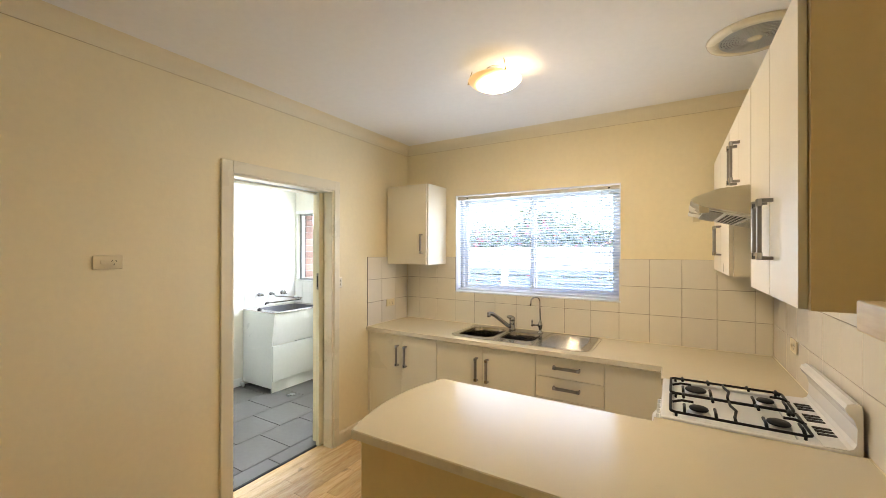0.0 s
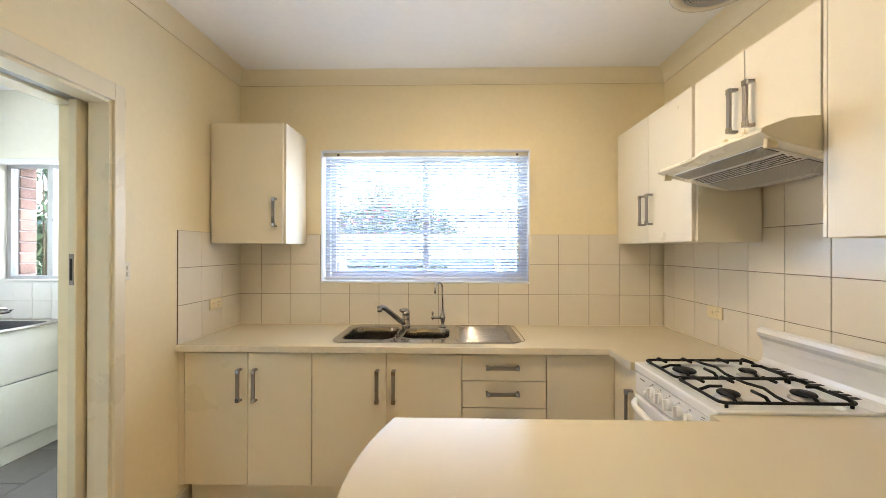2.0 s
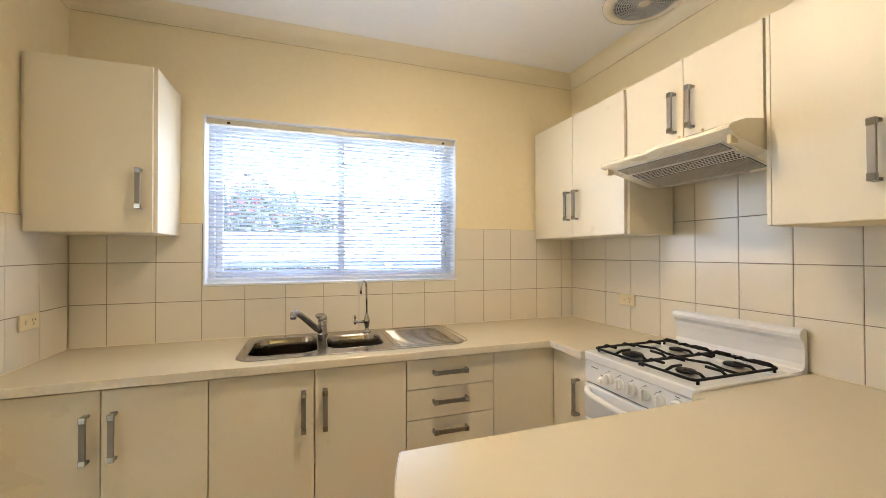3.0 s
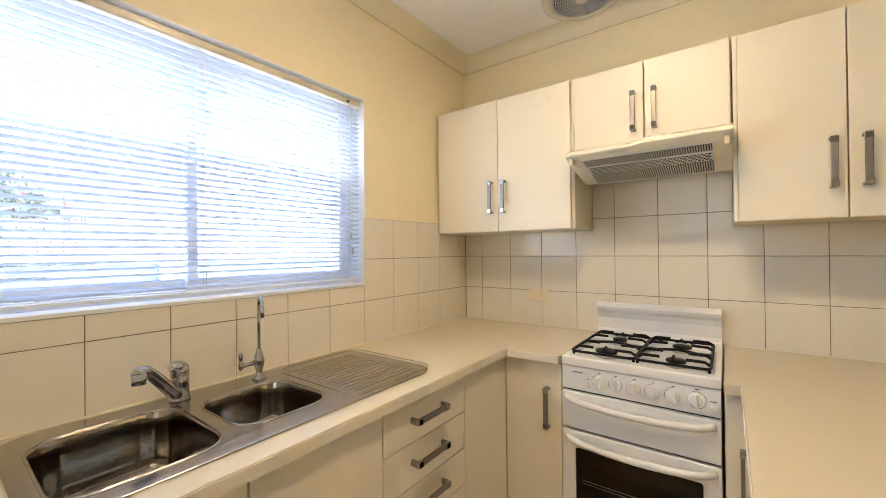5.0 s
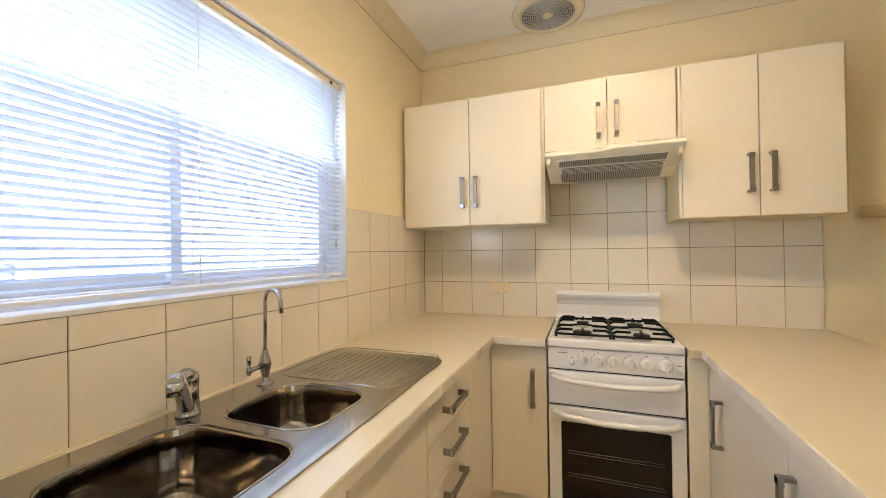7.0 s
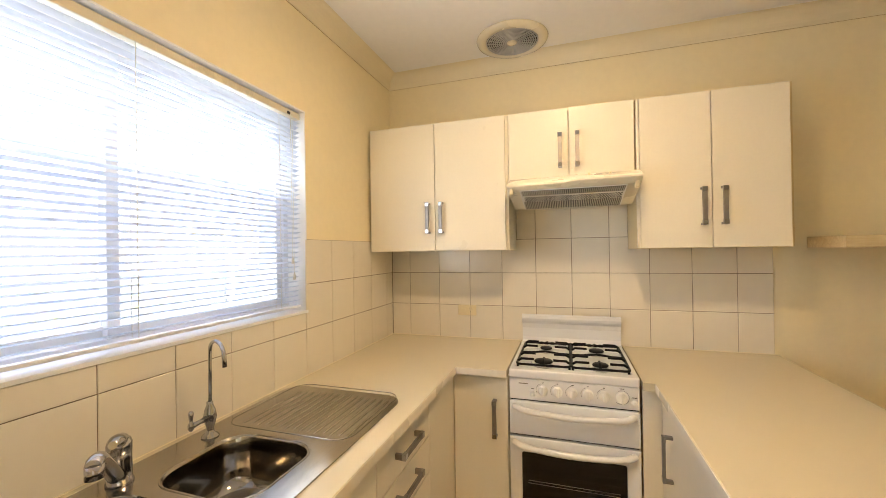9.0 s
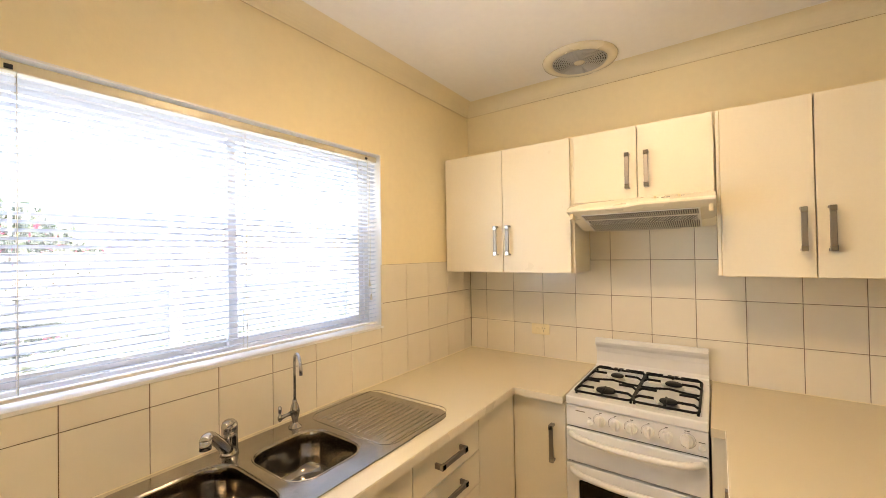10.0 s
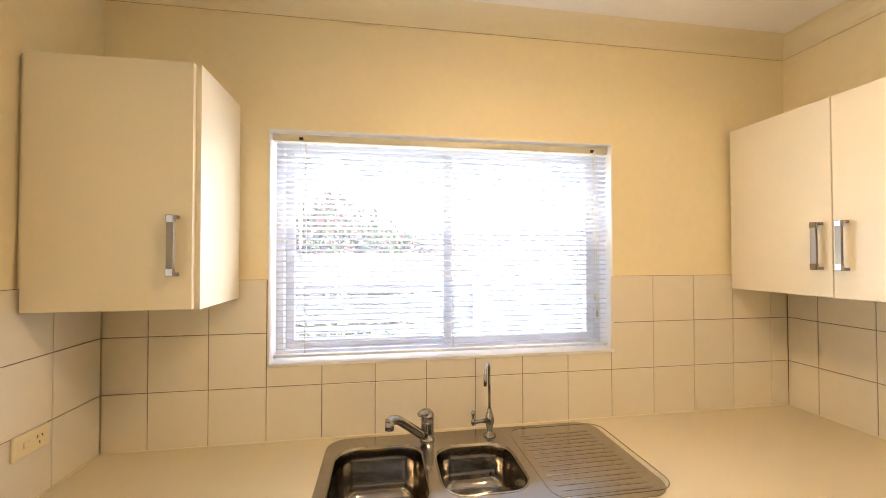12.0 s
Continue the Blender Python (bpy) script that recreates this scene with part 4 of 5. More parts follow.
# burners
for bx, by, r in ((-0.455, -0.997, 0.042), (-0.200, -0.997, 0.030), (-0.455, -1.248, 0.034), (-0.200, -1.248, 0.036)):
    b = part("burner", lathe(bmesh.new(), [(r + 0.008, 0.893), (r + 0.006, 0.898), (r - 0.004, 0.900), (r - 0.004, 0.910)], bx, by, 28), aluminium, stove)
    part("burner_cap", lathe(bmesh.new(), [(r, 0.910), (r + 0.001, 0.914), (r - 0.002, 0.918), (0.004, 0.919)], bx, by, 28), burner_black, b, "matt black burner cap")
    part("igniter", lathe(bmesh.new(), [(0.003, 0.893), (0.003, 0.912)], bx + 0.01, by + r + 0.014, 8), enamel, b, "pale ceramic igniter")


# pan supports: one over each pair of burners
def trivet(y0, y1):
    bm = bmesh.new()
    z = 0.922
    xa, xb = -0.556, -0.126
    loop = rounded_rect(xa, xb, y0, y1, 0.022, z, 4)
    tube(bm, loop + [loop[0]], 0.0054, 8)
    for fx in (xa + 0.02, xb - 0.02):
        for fy in (y0 + 0.004, y1 - 0.004):
            tube(bm, [(fx, fy, z), (fx, fy, 0.905)], 0.0054, 8)
    ym = (y0 + y1) / 2
    tube(bm, [((xa + xb) / 2, y0, z), ((xa + xb) / 2, y0 + 0.05, z + 0.001), ((xa + xb) / 2 + 0.012, ym, z + 0.006), ((xa + xb) / 2, y1 - 0.05, z + 0.001), ((xa + xb) / 2, y1, z)], 0.0054, 8)
    for cx in (-0.455, -0.200):
        for off in (-0.052, 0.052):
            tube(bm, [(cx + off, y0, z), (cx + off, y0 + 0.018, z + 0.012), (cx + off, y0 + 0.075, z + 0.012)], [0.0058, 0.0058, 0.0058], 8)
            tube(bm, [(cx + off, y1, z), (cx + off, y1 - 0.018, z + 0.012), (cx + off, y1 - 0.075, z + 0.012)], [0.0058, 0.0058, 0.0058], 8)
        tube(bm, [(cx - 0.094 if cx < -0.3 else cx + 0.080, ym, z), (cx - (0.060 if cx < -0.3 else -0.05), ym, z + 0.012), (cx - (0.018 if cx < -0.3 else -0.015), ym, z + 0.012)], 0.0054, 8)
    return bm


part("pan_support", trivet(-1.118, -0.882), iron, stove, "black cast iron pan support")
part("pan_support", trivet(-1.360, -1.124), iron, stove, "black cast iron pan support")

# backguard with vents
bg = [(-0.110, 0.902), (-0.107, 0.9075), (-0.046, 0.9100), (-0.034, 0.916), (-0.027, 0.932), (-0.026, 0.985), (-0.034, 1.012), (-0.050, 1.030), (-0.056, 1.045), (-0.050, 1.060), (-0.034, 1.067), (-0.016, 1.062), (-0.012, 1.045), (-0.012, 0.890), (-0.110, 0.890)]
guard = part("backguard", extrude_profile(bmesh.new(), bg, "y", SY0 + 0.004, SY1 - 0.004), enamel, stove)
for g in range(3):
    yc = -1.12 + 0.128 * (g - 1)
    for k in range(3):
        part("vent_slot", boxed(-0.098, -0.046, yc - 0.040 + 0.030 * k, yc - 0.022 + 0.030 * k, 0.9060, 0.9112), dark_gap, stove, "dark vent slot")

# ---- rangehood ----
HY0, HY1 = -1.432, -0.840
hood = thing("rangehood", -0.25, -1.136, 1.66, "cream slim rangehood with grey filter strips", "rangehood")
prof = [(-0.006, 1.806), (-0.3085, 1.806), (-0.314, 1.808), (-0.340, 1.806), (-0.400, 1.792), (-0.472, 1.766), (-0.481, 1.759), (-0.482, 1.751), (-0.474, 1.745), (-0.458, 1.741), (-0.445, 1.735), (-0.180, 1.668), (-0.006, 1.690)]


def bulge(y):
    """The fascia swells out over the switches, 0 to 1."""
    u = min(1.0, max(0.0, (-1.085 - y) / 0.07))
    return u * u * (3 - 2 * u)


bm, sections = bmesh.new(), []
for k in range(33):
    y = HY0 + (HY1 - HY0) * k / 32
    f = bulge(y)
    sections.append(ring(bm, [(px - 0.005 * f, y, pz + 0.008 * f) if px < -0.39 and pz > 1.744 else (px, y, pz) for px, pz in prof]))
for a, b in zip(sections, sections[1:]):
    bridge(bm, a, b, smooth=False)
bm.faces.new(list(reversed(sections[0]))), bm.faces.new(sections[-1])
bmesh.ops.recalc_face_normals(bm, faces=bm.faces[:])
part("canopy", bm, hood_white, hood)


def under(t0, t1, lift):
    """Points along the sloping underside: t 0 at the front, 1 at the back."""
    a, b = Vector((-0.445, 1.735)), Vector((-0.180, 1.668))
    n = Vector((-(b - a).y, (b - a).x)).normalized() * -1
    if n.y > 0:
        n = -n
    return [tuple(a + (b - a) * t + n * lift) for t in (t0, t1)]


def strip(t0, t1, lift, thick, y0, y1):
    lo, hi = under(t0, t1, lift), under(t0, t1, lift + thick)
    return extrude_profile(bmesh.new(), [lo[0], lo[1], hi[1], hi[0]], "y", y0, y1)


filt = part("filter_panel", strip(0.02, 0.97, 0.0005, 0.004, HY0 + 0.055, HY1 - 0.055), filter_white, hood)
for t0, t1 in ((0.03, 0.24), (0.57, 0.95)):
    part("filter_strip", strip(t0, t1, 0.0046, 0.0012, HY0 + 0.062, HY1 - 0.062), hood_grey, filt, "grey ribbed filter strip")
    bm = bmesh.new()
    y = HY0 + 0.065
    while y < HY1 - 0.067:
        lo, hi = under(t0, t1, 0.0059), under(t0, t1, 0.0085)
        extrude = [lo[0], lo[1], hi[1], hi[0]]
        r0, r1 = ring(bm, [(p[0], y, p[1]) for p in extrude]), ring(bm, [(p[0], y + 0.0042, p[1]) for p in extrude])
        bridge(bm, r0, r1, smooth=False)
        bm.faces.new(list(reversed(r0))), bm.faces.new(r1)
        y += 0.0085
    tagged(part("filter_slats", bm, hood_slot, filt, "row of thin pale filter slats"), kind="stuff")
part("perforated_strip", strip(0.265, 0.545, 0.0046, 0.003, HY0 + 0.060, HY1 - 0.060), filter_white, filt)
bm = bmesh.new()
for r in range(5):
    p = under(0.308 + 0.0485 * r, 0.308 + 0.0485 * r, 0.0081)[0]
    for k in range(36):
        y = HY0 + 0.070 + 0.0126 * k + (0.0063 if r % 2 else 0)
        vs = ring(bm, [(p[0] + 0.0053 * math.cos(a), y + 0.0053 * math.sin(a), p[1] - 0.0053 * math.cos(a) * 0.253) for a in [math.pi * q / 4 for q in range(8)]])
        bm.faces.new(vs)
tagged(part("perforations", bm, dark_gap, filt, "rows of dark round holes"), kind="stuff")
for y in (HY0 + 0.018, HY1 - 0.018):
    part("clip", boxed(-0.462, -0.430, y - 0.008, y + 0.008, 1.714, 1.746, bevel=0.003), switch_plastic, hood, "cream plastic filter clip")
# this bar stands in for a thin shadow line below the filter
part("shadow_bar", boxed(-0.20, -0.165, HY0 + 0.14, HY1 - 0.14, 1.661, 1.669, bevel=0.003), hood_slot, hood, "grey bar in place of the shadow line under the hood")


def fascia(name, y0, y1, s, w, thick, mat, label):
    """A small piece lying on the sloping fascia, s from its upper to its lower edge."""
    bm = boxed(-w / 2, w / 2, -(y1 - y0) / 2, (y1 - y0) / 2, -0.0004, thick)
    f = bulge((y0 + y1) / 2)
    m = Matrix.Translation((-0.400 - 0.072 * s - 0.005 * f, (y0 + y1) / 2, 1.792 - 0.026 * s + 0.008 * f)) @ Matrix.Rotation(math.atan2(-0.026, 0.072), 4, "Y")
    bmesh.ops.transform(bm, matrix=m, verts=bm.verts[:])
    return part(name, bm, mat, hood, label)


for y in (-1.215, -1.305):
    fascia("slider_track", y - 0.016, y + 0.016, 0.45, 0.004, 0.0006, satin, "grey slider track")
    fascia("slider", y - 0.005, y + 0.005, 0.5, 0.012, 0.010, switch_plastic, "cream slide switch")
for y0, y1 in ((-1.244, -1.237), (-1.252, -1.246), (-1.262, -1.254), (-1.270, -1.264)):
    fascia("label_mark", y0, y1, 0.5, 0.011, 0.0007, black_plastic, "small dark label bar")
fascia("label_line", -1.345, -1.318, 0.28, 0.002, 0.0006, satin, "fine grey label line")

# ---- ceiling lamp and exhaust grille ----
LXC, LYC = -1.415, -1.150
lamp = thing("ceiling_lamp", LXC, LYC, 2.47, "glowing frosted glass dish ceiling lamp with brass clips", "ceiling lamp")
rr = [(0.150 * math.sin(radians(a)) / math.sin(radians(64)), 2.480 + 0.052 * (1 - math.cos(radians(a))) / (1 - math.cos(radians(64)))) for a in range(4, 65, 6)]
dish = lathe(bmesh.new(), rr, LXC, LYC, 40, cap=False)
for f in dish.faces:
    f.normal_update()
part("glass_dish", dish, lamp_glass, lamp, "glowing frosted glass dish")
part("dish_lining", lathe(bmesh.new(), [(r - 0.003, z + 0.004) for r, z in rr], LXC, LYC, 40, cap=False), enamel, lamp, "white inner face of the dish")
part("backplate", lathe(bmesh.new(), [(0.030, 2.580), (0.045, 2.592), (0.045, 2.5995)], LXC, LYC, 32), enamel, lamp, "white metal backplate")
brass = surface("aged_brass", (0.45, 0.32, 0.12), 0.3, 1.0, var=0.1, bump=0.02)
for k in range(3):
    a = radians(75 + 120 * k)
    cx, cy = LXC + 0.151 * math.cos(a), LYC + 0.151 * math.sin(a)
    part("clip", tube(bmesh.new(), [(LXC + 0.13 * math.cos(a), LYC + 0.13 * math.sin(a), 2.5985), (cx, cy, 2.545), (cx, cy, 2.526)], [0.0022, 0.0022, 0.006], 8), brass, lamp, "brass clip")

fan_dark = surface("dark_fan_opening", (0.05, 0.05, 0.05), 0.7, var=0.2, bump=0)
grille_grey = surface("dusty_grey_grille_plastic", (0.50, 0.51, 0.50), 0.5, var=0.06, grain=60, blotch=12, bump=0.02)
VX, VY = -0.212, -0.842
vent = thing("ceiling_exhaust_grille", VX, VY, 2.56, "round white ceiling exhaust fan grille", "vent")
part("outer_ring", lathe(bmesh.new(), [(0.140, 2.590), (0.146, 2.581), (0.176, 2.583), (0.190, 2.590), (0.194, 2.5995), (0.140, 2.5995)], VX, VY, 44, cap=False), hood_white, vent)
part("backing", lathe(bmesh.new(), [(0.139, 2.5965), (0.139, 2.599)], VX, VY, 40), fan_dark, vent, "dark fan opening")
for r in [0.034 + 0.0115 * k for k in range(10)]:
    c = [(VX + r * math.cos(2 * math.pi * k / 40), VY + r * math.sin(2 * math.pi * k / 40), 2.586 - 0.004 * (1 - r / 0.13)) for k in range(41)]
    part("grille_ring", tube(bmesh.new(), c, 0.0034, 5), grille_grey, vent)
for k in range(24):
    a = 2 * math.pi * k / 24
    c = [(VX + r * math.cos(a + 1.6 * (r - 0.03)), VY + r * math.sin(a + 1.6 * (r - 0.03)), 2.587 - 0.004 * (1 - r / 0.13)) for r in (0.028, 0.056, 0.083, 0.11, 0.139)]
    part("grille_spoke", tube(bmesh.new(), c, 0.0021, 5), grille_grey, vent)
part("hub", lathe(bmesh.new(), [(0.030, 2.588), (0.028, 2.580), (0.018, 2.577), (0.004, 2.576)], VX, VY, 24), hood_white, vent)


# ---- power points and switch ----
def power_point(m, label):
    """A plate facing -y at y = 0, 115 x 66 mm, with a rocker and three pin slots on each outlet."""
    root = new("power_point")
    root.matrix_world = m
    tagged(root, label, "power point", "power points")
    piece("plate", boxed(-0.058, 0.058, -0.010, 0, -0.033, 0.033, bevel=0.004), switch_plastic, root)
    piece("rocker", boxed(-0.030, -0.010, -0.0135, -0.0095, -0.008, 0.010, bevel=0.002), switch_plastic, root)
    for dx, dz, ang in ((0.014, 0.007, 28), (0.030, 0.007, -28), (0.022, -0.010, 0)):
        bm = boxed(-0.0013, 0.0013, -0.0108, -0.0098, -0.0042, 0.0042)
        bmesh.ops.transform(bm, matrix=pose(dx, 0, dz, 0, ang, 0), verts=bm.verts[:])
        piece("pin_slot", bm, dark_gap, root)
    return root


power_point(pose(-0.0004, -0.512, 1.073, 0, 0, -90), "aged cream power point on the stove wall tiles")
power_point(pose(WEST + 0.0086, -0.279, 1.075, 0, 0, 90), "aged cream power point on the tiles beside the doorway")
power_point(pose(WEST + 0.0006, -2.413, 1.510, 0, 0, 90), "aged cream power point on the bare living wall")
ls = thing("light_switch", WEST, -0.922, 1.305, "small cream light switch beside the doorway", "light switch")
part("plate", boxed(WEST - 0.001, WEST + 0.012, -0.9330, -0.8990, 1.266, 1.348, bevel=0.004), switch_ivory, ls)
for z in (1.284, 1.312):
    part("rocker", boxed(WEST + 0.011, WEST + 0.018, -0.924, -0.908, z, z + 0.020, bevel=0.003), switch_ivory, ls)

# timber ledge in the living area
solid("wall_shelf", boxed(-0.275, 0.007, -3.45, -2.236, 1.433, 1.486, bevel=0.003), shelf_wood, "pale timber wall shelf beyond the breakfast bar", "shelf")

# ---- laundry trough ----
tr = thing("laundry_trough", -4.55, -0.15, 0, "white laundry trough cabinet with a steel tub", "laundry trough")
TY0, TY1 = -0.505, 0.214
prof = [(-4.845, 0.045), (-4.318, 0.045), (-4.318, 0.520), (-4.268, 0.868), (-4.845, 0.868)]
part("side_panel", extrude_profile(bmesh.new(), prof, "y", TY0, TY0 + 0.018), trough_white, tr)
part("side_panel", extrude_profile(bmesh.new(), prof, "y", TY1 - 0.018, TY1), trough_white, tr)
part("front_panel", extrude_profile(bmesh.new(), [(-4.316, 0.520), (-4.266, 0.868), (-4.284, 0.868), (-4.334, 0.520)], "y", TY0 + 0.019, TY1 - 0.019), trough_white, tr)
part("door", boxed(-4.320, -4.302, TY0 + 0.004, TY1 - 0.004, 0.125, 0.512, bevel=0.002), trough_white, tr)
part("plinth", boxed(-4.335, -4.315, TY0 + 0.001, TY1 - 0.001, 0.0, 0.118, bevel=0.002), trough_white, tr)
rim = plate(bmesh.new(), flat(rounded_rect(-4.848, -4.252, TY0 - 0.006, TY1, 0.012, 0, 3)), [flat(rounded_rect(-4.74, -4.31, -0.41, 0.12, 0.05, 0, 6))], 0.870, 0.884, bevel=0.004)
part("rim", rim, steel, tr)
bm = bmesh.new()
rings = [ring(bm, rounded_rect(-4.74 + i, -4.31 - i, -0.41 + i, 0.12 - i, 0.05, z, 6)) for i, z in ((0, 0.884), (0.004, 0.872), (0.02, 0.66), (0.05, 0.645))]
for a, c in zip(rings, rings[1:]):
    bridge(bm, a, c)
bm.faces.new(rings[-1])
part("tub", bm, tub_steel, tr, "steel tub with its inner shade in the colour")
solid("rubber_plug", lathe(bmesh.new(), [(0.022, 0.884), (0.024, 0.892), (0.012, 0.898), (0.012, 0.908)], -4.60, -0.462, 18), black_plastic, "black rubber plug on the trough rim", "plug")

taps = thing("trough_taps", LX, -0.147, 1.03, "chrome wall taps with a folding swivel spout", "tap")
for y in (-0.306, 0.009):
    bm = lathe(bmesh.new(), [(0.026, 0), (0.024, 0.006), (0.012, 0.010), (0.012, 0.040), (0.020, 0.046), (0.020, 0.060), (0.008, 0.066)], 0, 0, 18)
    bmesh.ops.transform(bm, matrix=Matrix.Translation((LX + 0.008, y, 1.03)) @ Matrix.Rotation(radians(90), 4, "Y"), verts=bm.verts[:])
    t = part("tap", bm, chrome, taps)
    for k in range(3):
        a = radians(90 + 120 * k)
        part("spoke", tube(bmesh.new(), [(LX + 0.062, y, 1.03), (LX + 0.062, y + 0.036 * math.cos(a), 1.03 + 0.036 * math.sin(a))], [0.005, 0.006], 8), chrome, t)
bm = lathe(bmesh.new(), [(0.026, 0), (0.024, 0.006), (0.014, 0.010), (0.014, 0.050), (0.010, 0.056)], 0, 0, 18)
bmesh.ops.transform(bm, matrix=Matrix.Translation((LX + 0.008, -0.147, 1.03)) @ Matrix.Rotation(radians(90), 4, "Y"), verts=bm.verts[:])
part("spout_mount", bm, chrome, taps)
part("spout_arm", tube(bmesh.new(), [(LX + 0.05, -0.147, 1.025), (LX + 0.09, -0.135, 1.000), (-4.52, 0.02, 0.985)], 0.008, 10), chrome, taps)
part("spout_arm", tube(bmesh.new(), [(-4.52, 0.02, 0.985), (-4.50, 0.04, 0.975), (-4.515, 0.03, 0.962), (-4.60, -0.36, 0.952)], 0.008, 10), chrome, taps)
part("nozzle", tube(bmesh.new(), [(-4.598, -0.352, 0.952), (-4.604, -0.380, 0.952), (-4.606, -0.386, 0.930)], 0.011, 10), black_plastic, taps, "black rubber nozzle")
solid("floor_waste", lathe(bmesh.new(), [(0.045, 0.0005), (0.045, 0.003), (0.038, 0.004), (0.036, 0.002), (0.004, 0.002)], -4.10, -0.42, 24), chrome, "round chrome floor waste in the laundry tiles", "drain")
solid("waste_pipe", tube(bmesh.new(), [(LX + 0.002, -0.535, 0.03), (LX + 0.06, -0.535, 0.03), (LX + 0.06, -0.535, 0.003)], 0.016, 10), window_white, "short white pipe stub at the laundry skirting", "pipe")

# ---- outside ----
GZ = -0.35
bm = bmesh.new()
vs = ring(bm, [(-600, -600, GZ), (600, -600, GZ), (600, 600, GZ), (-600, 600, GZ)])
bm.faces.new(vs)
solid("ground", bm, lawn_mat, "green lawn reaching away behind the house", "ground", "structure")
solid("path", boxed(-6, 4, 0.55, 2.85, GZ - 0.1, GZ + 0.012, bevel=0.004), paving_mat, "pale concrete path under the kitchen window", "path", "structure")

FYY = 3.0
fence = thing("garden_fence", -1.5, FYY, GZ, "blue grey rail fence with white posts and a lattice top", "fence")
for k, px in enumerate((-5.3, -3.0, -0.75, 1.5, 3.8)):
    part("post", boxed(px - 0.05, px + 0.05, FYY - 0.05, FYY + 0.05, GZ, 1.64, bevel=0.006), lattice_white, fence)
for k in range(14):
    z = GZ + 0.06 + 0.112 * k
    part("rail", boxed(-5.3, 3.8, FYY - 0.012, FYY + 0.012, z, z + 0.088, bevel=0.003), fence_grey, fence)
for z in (1.262, 1.585):
    part("lattice_rail", boxed(-5.3, 3.8, FYY - 0.024, FYY + 0.024, z, z + 0.035, bevel=0.004), lattice_white, fence)
bm = bmesh.new()
for s, yy in ((1, FYY - 0.006), (-1, FYY + 0.006)):
    x = -5.7
    while x < 3.9:
        x2 = x + 0.29 * s
        a, b = Vector((x, yy, 1.297)), Vector((x2, yy, 1.587))
        d = Vector((0.013, 0, -0.013 * s))
        q = ring(bm, [a - d, a + d, b + d, b - d])
        w = ring(bm, [v.co + Vector((0, 0.005, 0)) for v in q])
        bm.faces.new(q), bm.faces.new(list(reversed(w)))
        bridge(bm, q, w, smooth=False)
        x += 0.075
tagged(part("lattice", bm, lattice_white, fence, "white diagonal lattice"), kind="stuff")


def shrub(name, label, blobs, base, leaves, leaf_size, flowers=0):
    """Limbs from a base to uneven clumps of small leaves."""
    rnd = random.Random(len(name) + leaves)
    root = thing(name, *base, label, "shrub")
    bm = bmesh.new()
    for c, r in blobs:
        c = Vector(c)
        b = Vector(base)
        mid = b.lerp(c, 0.55) + Vector((rnd.uniform(-.15, .15), rnd.uniform(-.1, .1), 0.1))
        tube(bm, [b, mid, c], [0.035, 0.02, 0.008], 6)
    part("limbs", bm, bark, root)
    for nm, count, mat, size in (("leaves", leaves, leaf_green, leaf_size), ("blossom", flowers, petal_pink, leaf_size * 0.8)):
        if not count:
            continue
        bm = bmesh.new()
        for _ in range(count):
            c, r = blobs[rnd.randrange(len(blobs))]
            d = Vector((rnd.gauss(0, 1), rnd.gauss(0, 1), rnd.gauss(0, 1))).normalized() * r * rnd.random() ** 0.45
            p = Vector(c) + d
            e = Euler((rnd.uniform(0, 6.3), rnd.uniform(0, 6.3), rnd.uniform(0, 6.3))).to_matrix()
            s = size * rnd.uniform(0.6, 1.3)
            bm.faces.new(ring(bm, [p + e @ Vector(q) for q in ((-s, 0, 0), (-0.2 * s, -0.42 * s, 0.1 * s), (s, 0, 0), (-0.2 * s, 0.42 * s, 0.1 * s))]))
        tagged(part(nm, bm, mat, root), kind="stuff")
    return root


rnd = random.Random(4)
blobs = [((rnd.uniform(-3.9, -1.5), rnd.uniform(3.4, 4.2), rnd.uniform(0.9, 1.8)), rnd.uniform(0.30, 0.45)) for _ in range(26)]
blobs += [((-2.5, 3.6, 2.2), 0.3), ((-2.75, 3.7, 2.0), 0.36), ((-2.2, 3.6, 1.95), 0.36), ((-2.45, 3.5, 1.7), 0.42), ((-1.9, 3.6, 1.75), 0.34), ((-1.6, 3.7, 1.65), 0.28), ((-1.3, 3.6, 1.45), 0.24)]
shrub("flowering_shrub", "leafy green shrub with pink flowers behind the lattice fence", blobs, (-2.6, 3.8, GZ), 13000, 0.055, 1800)
blobs = [((rnd.uniform(-2.5, -1.7), rnd.uniform(2.2, 2.7), rnd.uniform(0.15, 0.65)), rnd.uniform(0.16, 0.26)) for _ in range(7)]
shrub("garden_bush", "low green bush in front of the fence", blobs, (-2.1, 2.45, GZ), 1100, 0.045)
blobs = [((rnd.uniform(-13.5, -10.0), rnd.uniform(5.5, 8.0), rnd.uniform(1.2, 4.6)), rnd.uniform(0.6, 1.0)) for _ in range(16)]
shrub("garden_tree", "tall leafy green tree seen from the laundry", blobs, (-11.6, 6.8, GZ), 6000, 0.11)


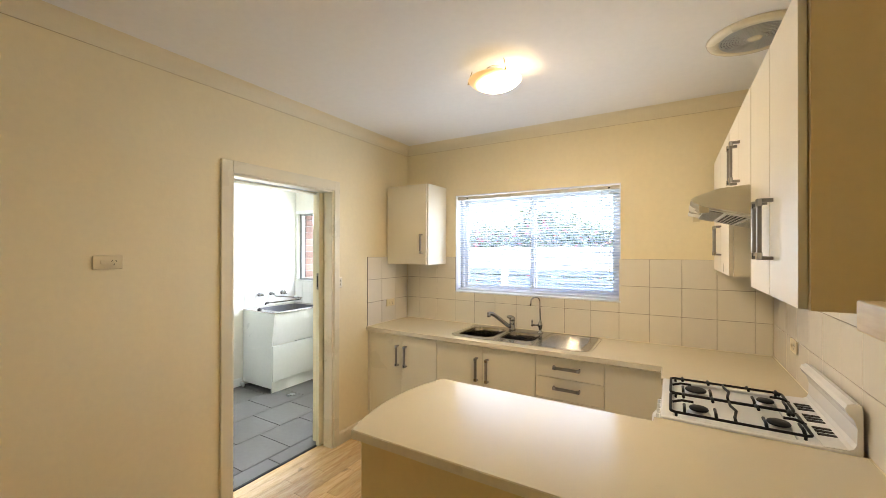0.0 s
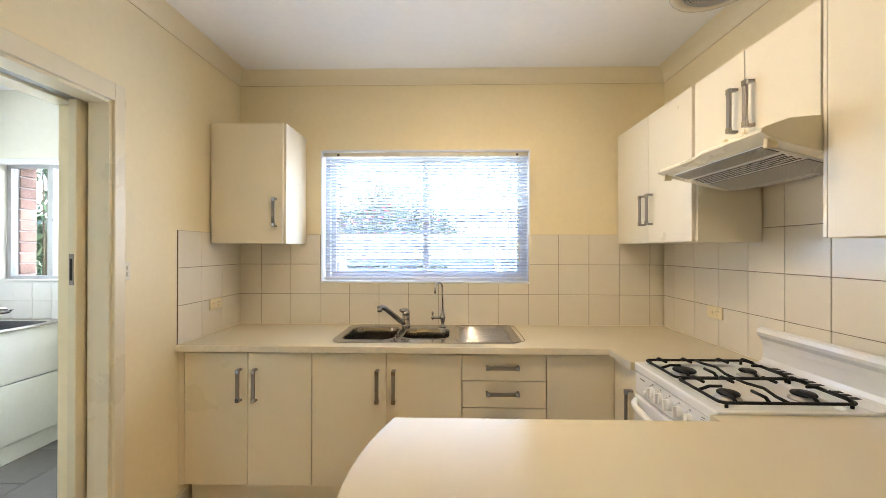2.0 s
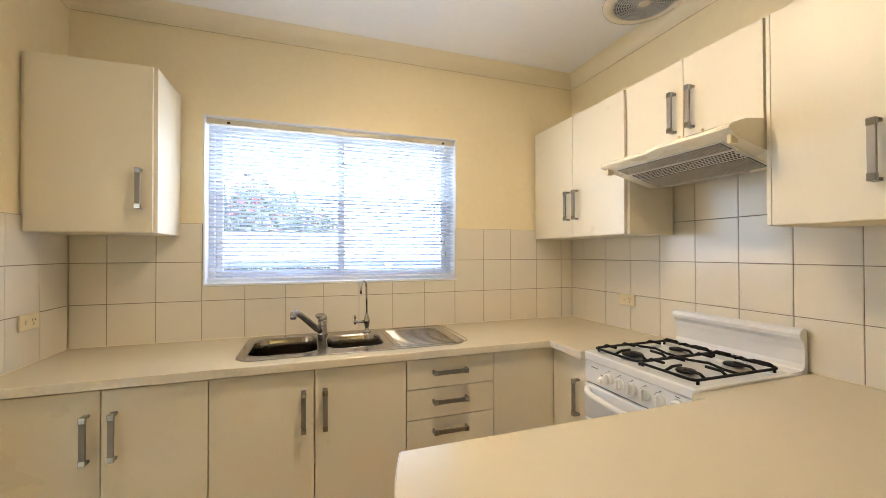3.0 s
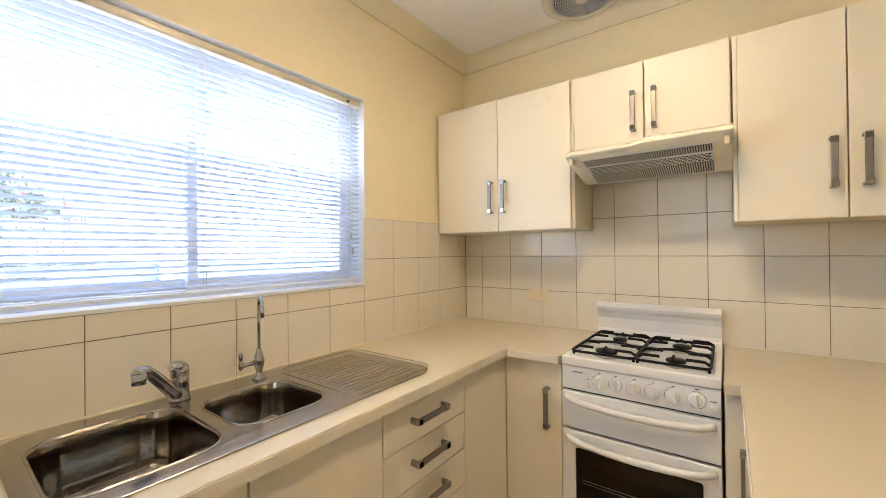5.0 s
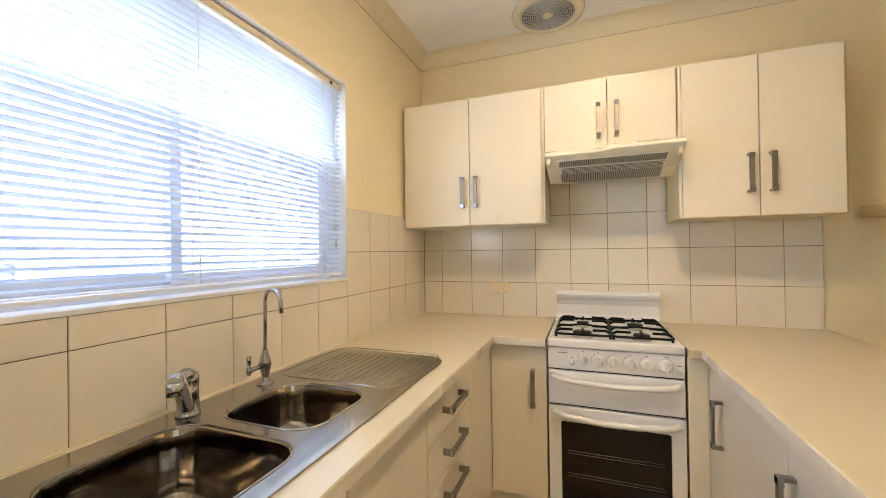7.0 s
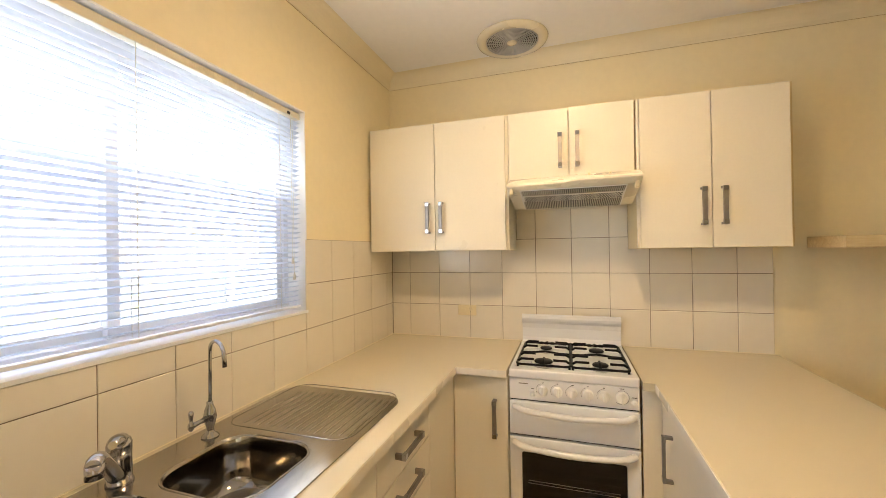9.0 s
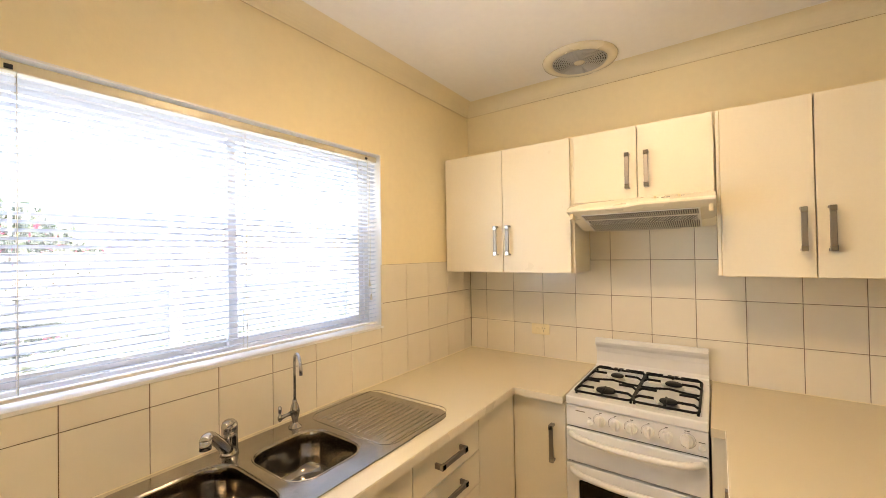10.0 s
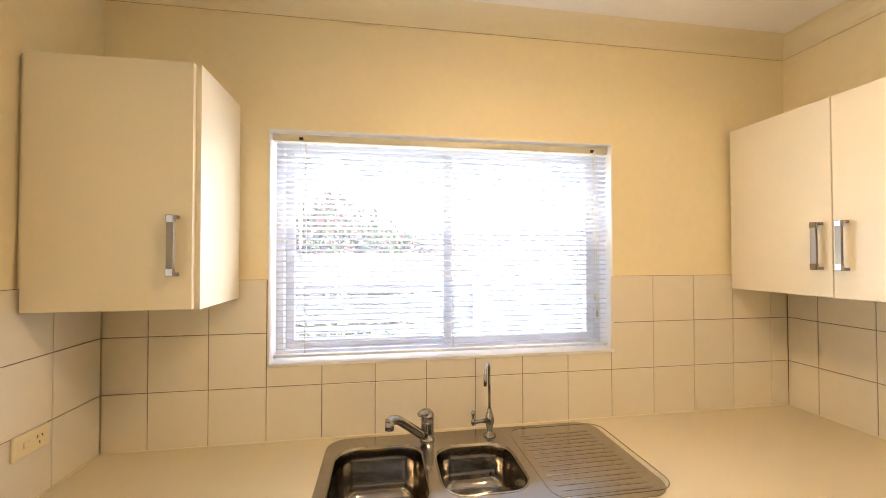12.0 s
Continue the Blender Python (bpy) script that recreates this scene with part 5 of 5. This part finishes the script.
# ---- tiles, boards and bricks ----
def tile_mesh(w, h, t, mat, name="tile", bevel=0.0014):
    """A tile facing -y, centred, its face at y = 0."""
    bm = bmesh.new()
    x, z, b = w / 2, h / 2, bevel
    f = ring(bm, [(-x + b, 0, -z + b), (x - b, 0, -z + b), (x - b, 0, z - b), (-x + b, 0, z - b)])
    m = ring(bm, [(-x, b, -z), (x, b, -z), (x, b, z), (-x, b, z)])
    k = ring(bm, [(-x, t, -z), (x, t, -z), (x, t, z), (-x, t, z)])
    bm.faces.new(f)
    bridge(bm, f, m, smooth=False), bridge(bm, m, k, smooth=False)
    return finish(name, bm, mat)


TILE_CACHE = {}
JOINT = 0.0024


def lay(parent, cols, rows, place, mat, clip=None, t=0.0045):
    """Lays tiles between the joints cols x rows; place(u, v) gives the pose of a tile centred there."""
    for i in range(len(cols) - 1):
        for j in range(len(rows) - 1):
            u0, u1, v0, v1 = cols[i], cols[i + 1], rows[j], rows[j + 1]
            if clip:
                u0, u1, v0, v1 = clip(u0, u1, v0, v1)
            if u1 - u0 < 0.012 or v1 - v0 < 0.012:
                continue
            w, h = round(u1 - u0 - JOINT, 4), round(v1 - v0 - JOINT, 4)
            key = (w, h, mat.name)
            if key not in TILE_CACHE:
                TILE_CACHE[key] = tile_mesh(w, h, t, mat)
            ob = new("tile", TILE_CACHE[key])
            ob.parent = parent
            ob.matrix_basis = place((u0 + u1) / 2, (v0 + v1) / 2) @ pose(0, random.uniform(-0.0002, 0.0002), 0, random.uniform(-.12, .12), 0, random.uniform(-.12, .12))


ROWS = (0.9006, 1.104, 1.3055, 1.507)


def bed(bm_dims, label):
    return solid("grout_bed", boxed(*bm_dims), grout, label, "grout", "structure")


# sink wall
bm = bmesh.new()
box(bm, WEST + 0.009, WIN[0], 0.0032, 0.0079, 0.9, 1.507)
box(bm, WIN[1], -0.0005, 0.0032, 0.0079, 0.9, 1.507)
box(bm, WIN[0], WIN[1], 0.0032, 0.0079, 0.9, WIN[2] - 0.0005)
part_bed = new("grout_bed", finish("grout_bed", bm, grout))
part_bed.parent = wall_north


def window_clip(u0, u1, v0, v1):
    if u1 > WIN[0] + 0.02 and u0 < WIN[1] - 0.02:
        v1 = min(v1, WIN[2])
    return u0, u1, v0, v1


cols = [WEST + 0.009] + [-0.0905 - 0.2014 * k for k in range(13, -1, -1)] + [-0.0005]
lay(wall_north, cols, ROWS, lambda u, v: pose(u, 0, v), glaze, clip=window_clip)
# stove wall
bm = bmesh.new()
box(bm, 0.0032, 0.0079, -2.096, 0.003, 0.9, 1.507)
box(bm, 0.0032, 0.0079, -1.434, -0.822, 1.507, 1.80)
eb = new("grout_bed", finish("grout_bed", bm, grout))
eb.parent = wall_east
ycols = [-2.096] + [-0.127 - 0.2018 * k for k in range(9, -1, -1)] + [-0.0005]
lay(wall_east, [-y for y in reversed(ycols)], ROWS, lambda u, v: pose(0, -u, v, 0, 0, -90), glaze)
lay(wall_east, [0.822, 0.934, 1.136, 1.338, 1.434], (1.507, 1.709, 1.80), lambda u, v: pose(0, -u, v, 0, 0, -90), glaze)
# doorway wall
bm = bmesh.new()
box(bm, WEST + 0.0001, WEST + 0.0048, -0.592, 0.003, 0.9, 1.507)
wb = new("grout_bed", finish("grout_bed", bm, grout))
wb.parent = wall_west
lay(wall_west, [-0.592, -0.400, -0.200, -0.0005], ROWS, lambda u, v: pose(WEST + 0.008, u, v, 0, 0, 90), glaze)
# laundry splashback
lsb = thing("laundry_splashback", LX, -0.14, 0.885, "white tiled splashback over the laundry trough", "splashback", kind="structure")
part("backing", boxed(LX, LX + 0.003, -0.487, 0.2195, 0.885, 1.155), white_glaze, lsb)
part("backing", boxed(LX + 0.003, -4.0, 0.2165, 0.2195, 0.885, 1.160), white_glaze, lsb)
lay(lsb, [-0.487, -0.335, -0.185, -0.035, 0.115, 0.215], (0.885, 1.02, 1.155), lambda u, v: pose(LX + 0.007 - lsb.location.x, u - lsb.location.y, v - lsb.location.z, 0, 0, 90), white_glaze)
lay(lsb, [LX + 0.008, -4.70, -4.55, -4.40, -4.25, -4.10, -4.0], (0.885, 1.02, 1.158), lambda u, v: pose(u - lsb.location.x, 0.212 - lsb.location.y, v - lsb.location.z), white_glaze)

# laundry floor tiles, laid in half bond
for r in range(6):
    xa, xb = -3.168 - 0.4 * r, -3.168 - 0.4 * (r - 1)
    for k in range(-1, 7):
        ya = -2.75 + 0.4 * k + (0.0 if r % 2 else 0.2)
        ua, ub = max(xa, LX + 0.002), min(xb, -3.023)
        va, vb = max(ya, LY0), min(ya + 0.4, LY1)
        if ub - ua < 0.02 or vb - va < 0.02:
            continue
        key = (round(ub - ua, 3), round(vb - va, 3), "slate")
        if key not in TILE_CACHE:
            TILE_CACHE[key] = tile_mesh(ub - ua - 0.005, vb - va - 0.005, 0.009, slate)
        ob = new("tile", TILE_CACHE[key])
        ob.parent = laundry_floor
        ob.matrix_basis = pose((ua + ub) / 2, (va + vb) / 2, 0.0, -90, 0, 0)

# floor boards run along y
rnd = random.Random(9)
BW = 0.086
x = -2.997
while x < 0.0:
    y = 0.0
    while y > SOUTH + 0.05:
        length = rnd.uniform(1.1, 2.6)
        ye = max(y - length, SOUTH)
        w, l = BW - 0.0016, y - ye - 0.0012
        me = tile_mesh(w, l, 0.021, pine, "board", 0.0012)
        ob = new("board", me)
        ob.parent = floor
        ob.matrix_basis = pose(x + BW / 2, (y + ye) / 2, rnd.uniform(-0.0004, 0.0), -90, 0, 0)
        y = ye
    x += BW

# bricks of the outer leaf beside the laundry window
brick = tile_mesh(0.120, 0.076, 0.02, brick_mat, "brick", 0.003)
for k in range(30):
    zz = 0.30 + 0.086 * k
    if zz > 2.5:
        break
    ob = new("brick", brick)
    ob.parent = outer_leaf
    ob.matrix_basis = pose(LWIN[0] + 0.012, LY1 + 0.195, zz, 0, 0, 90) if 1.1 < zz < 2.05 else pose(-4.9, LY1 + 0.252, zz, 0, 0, 180)
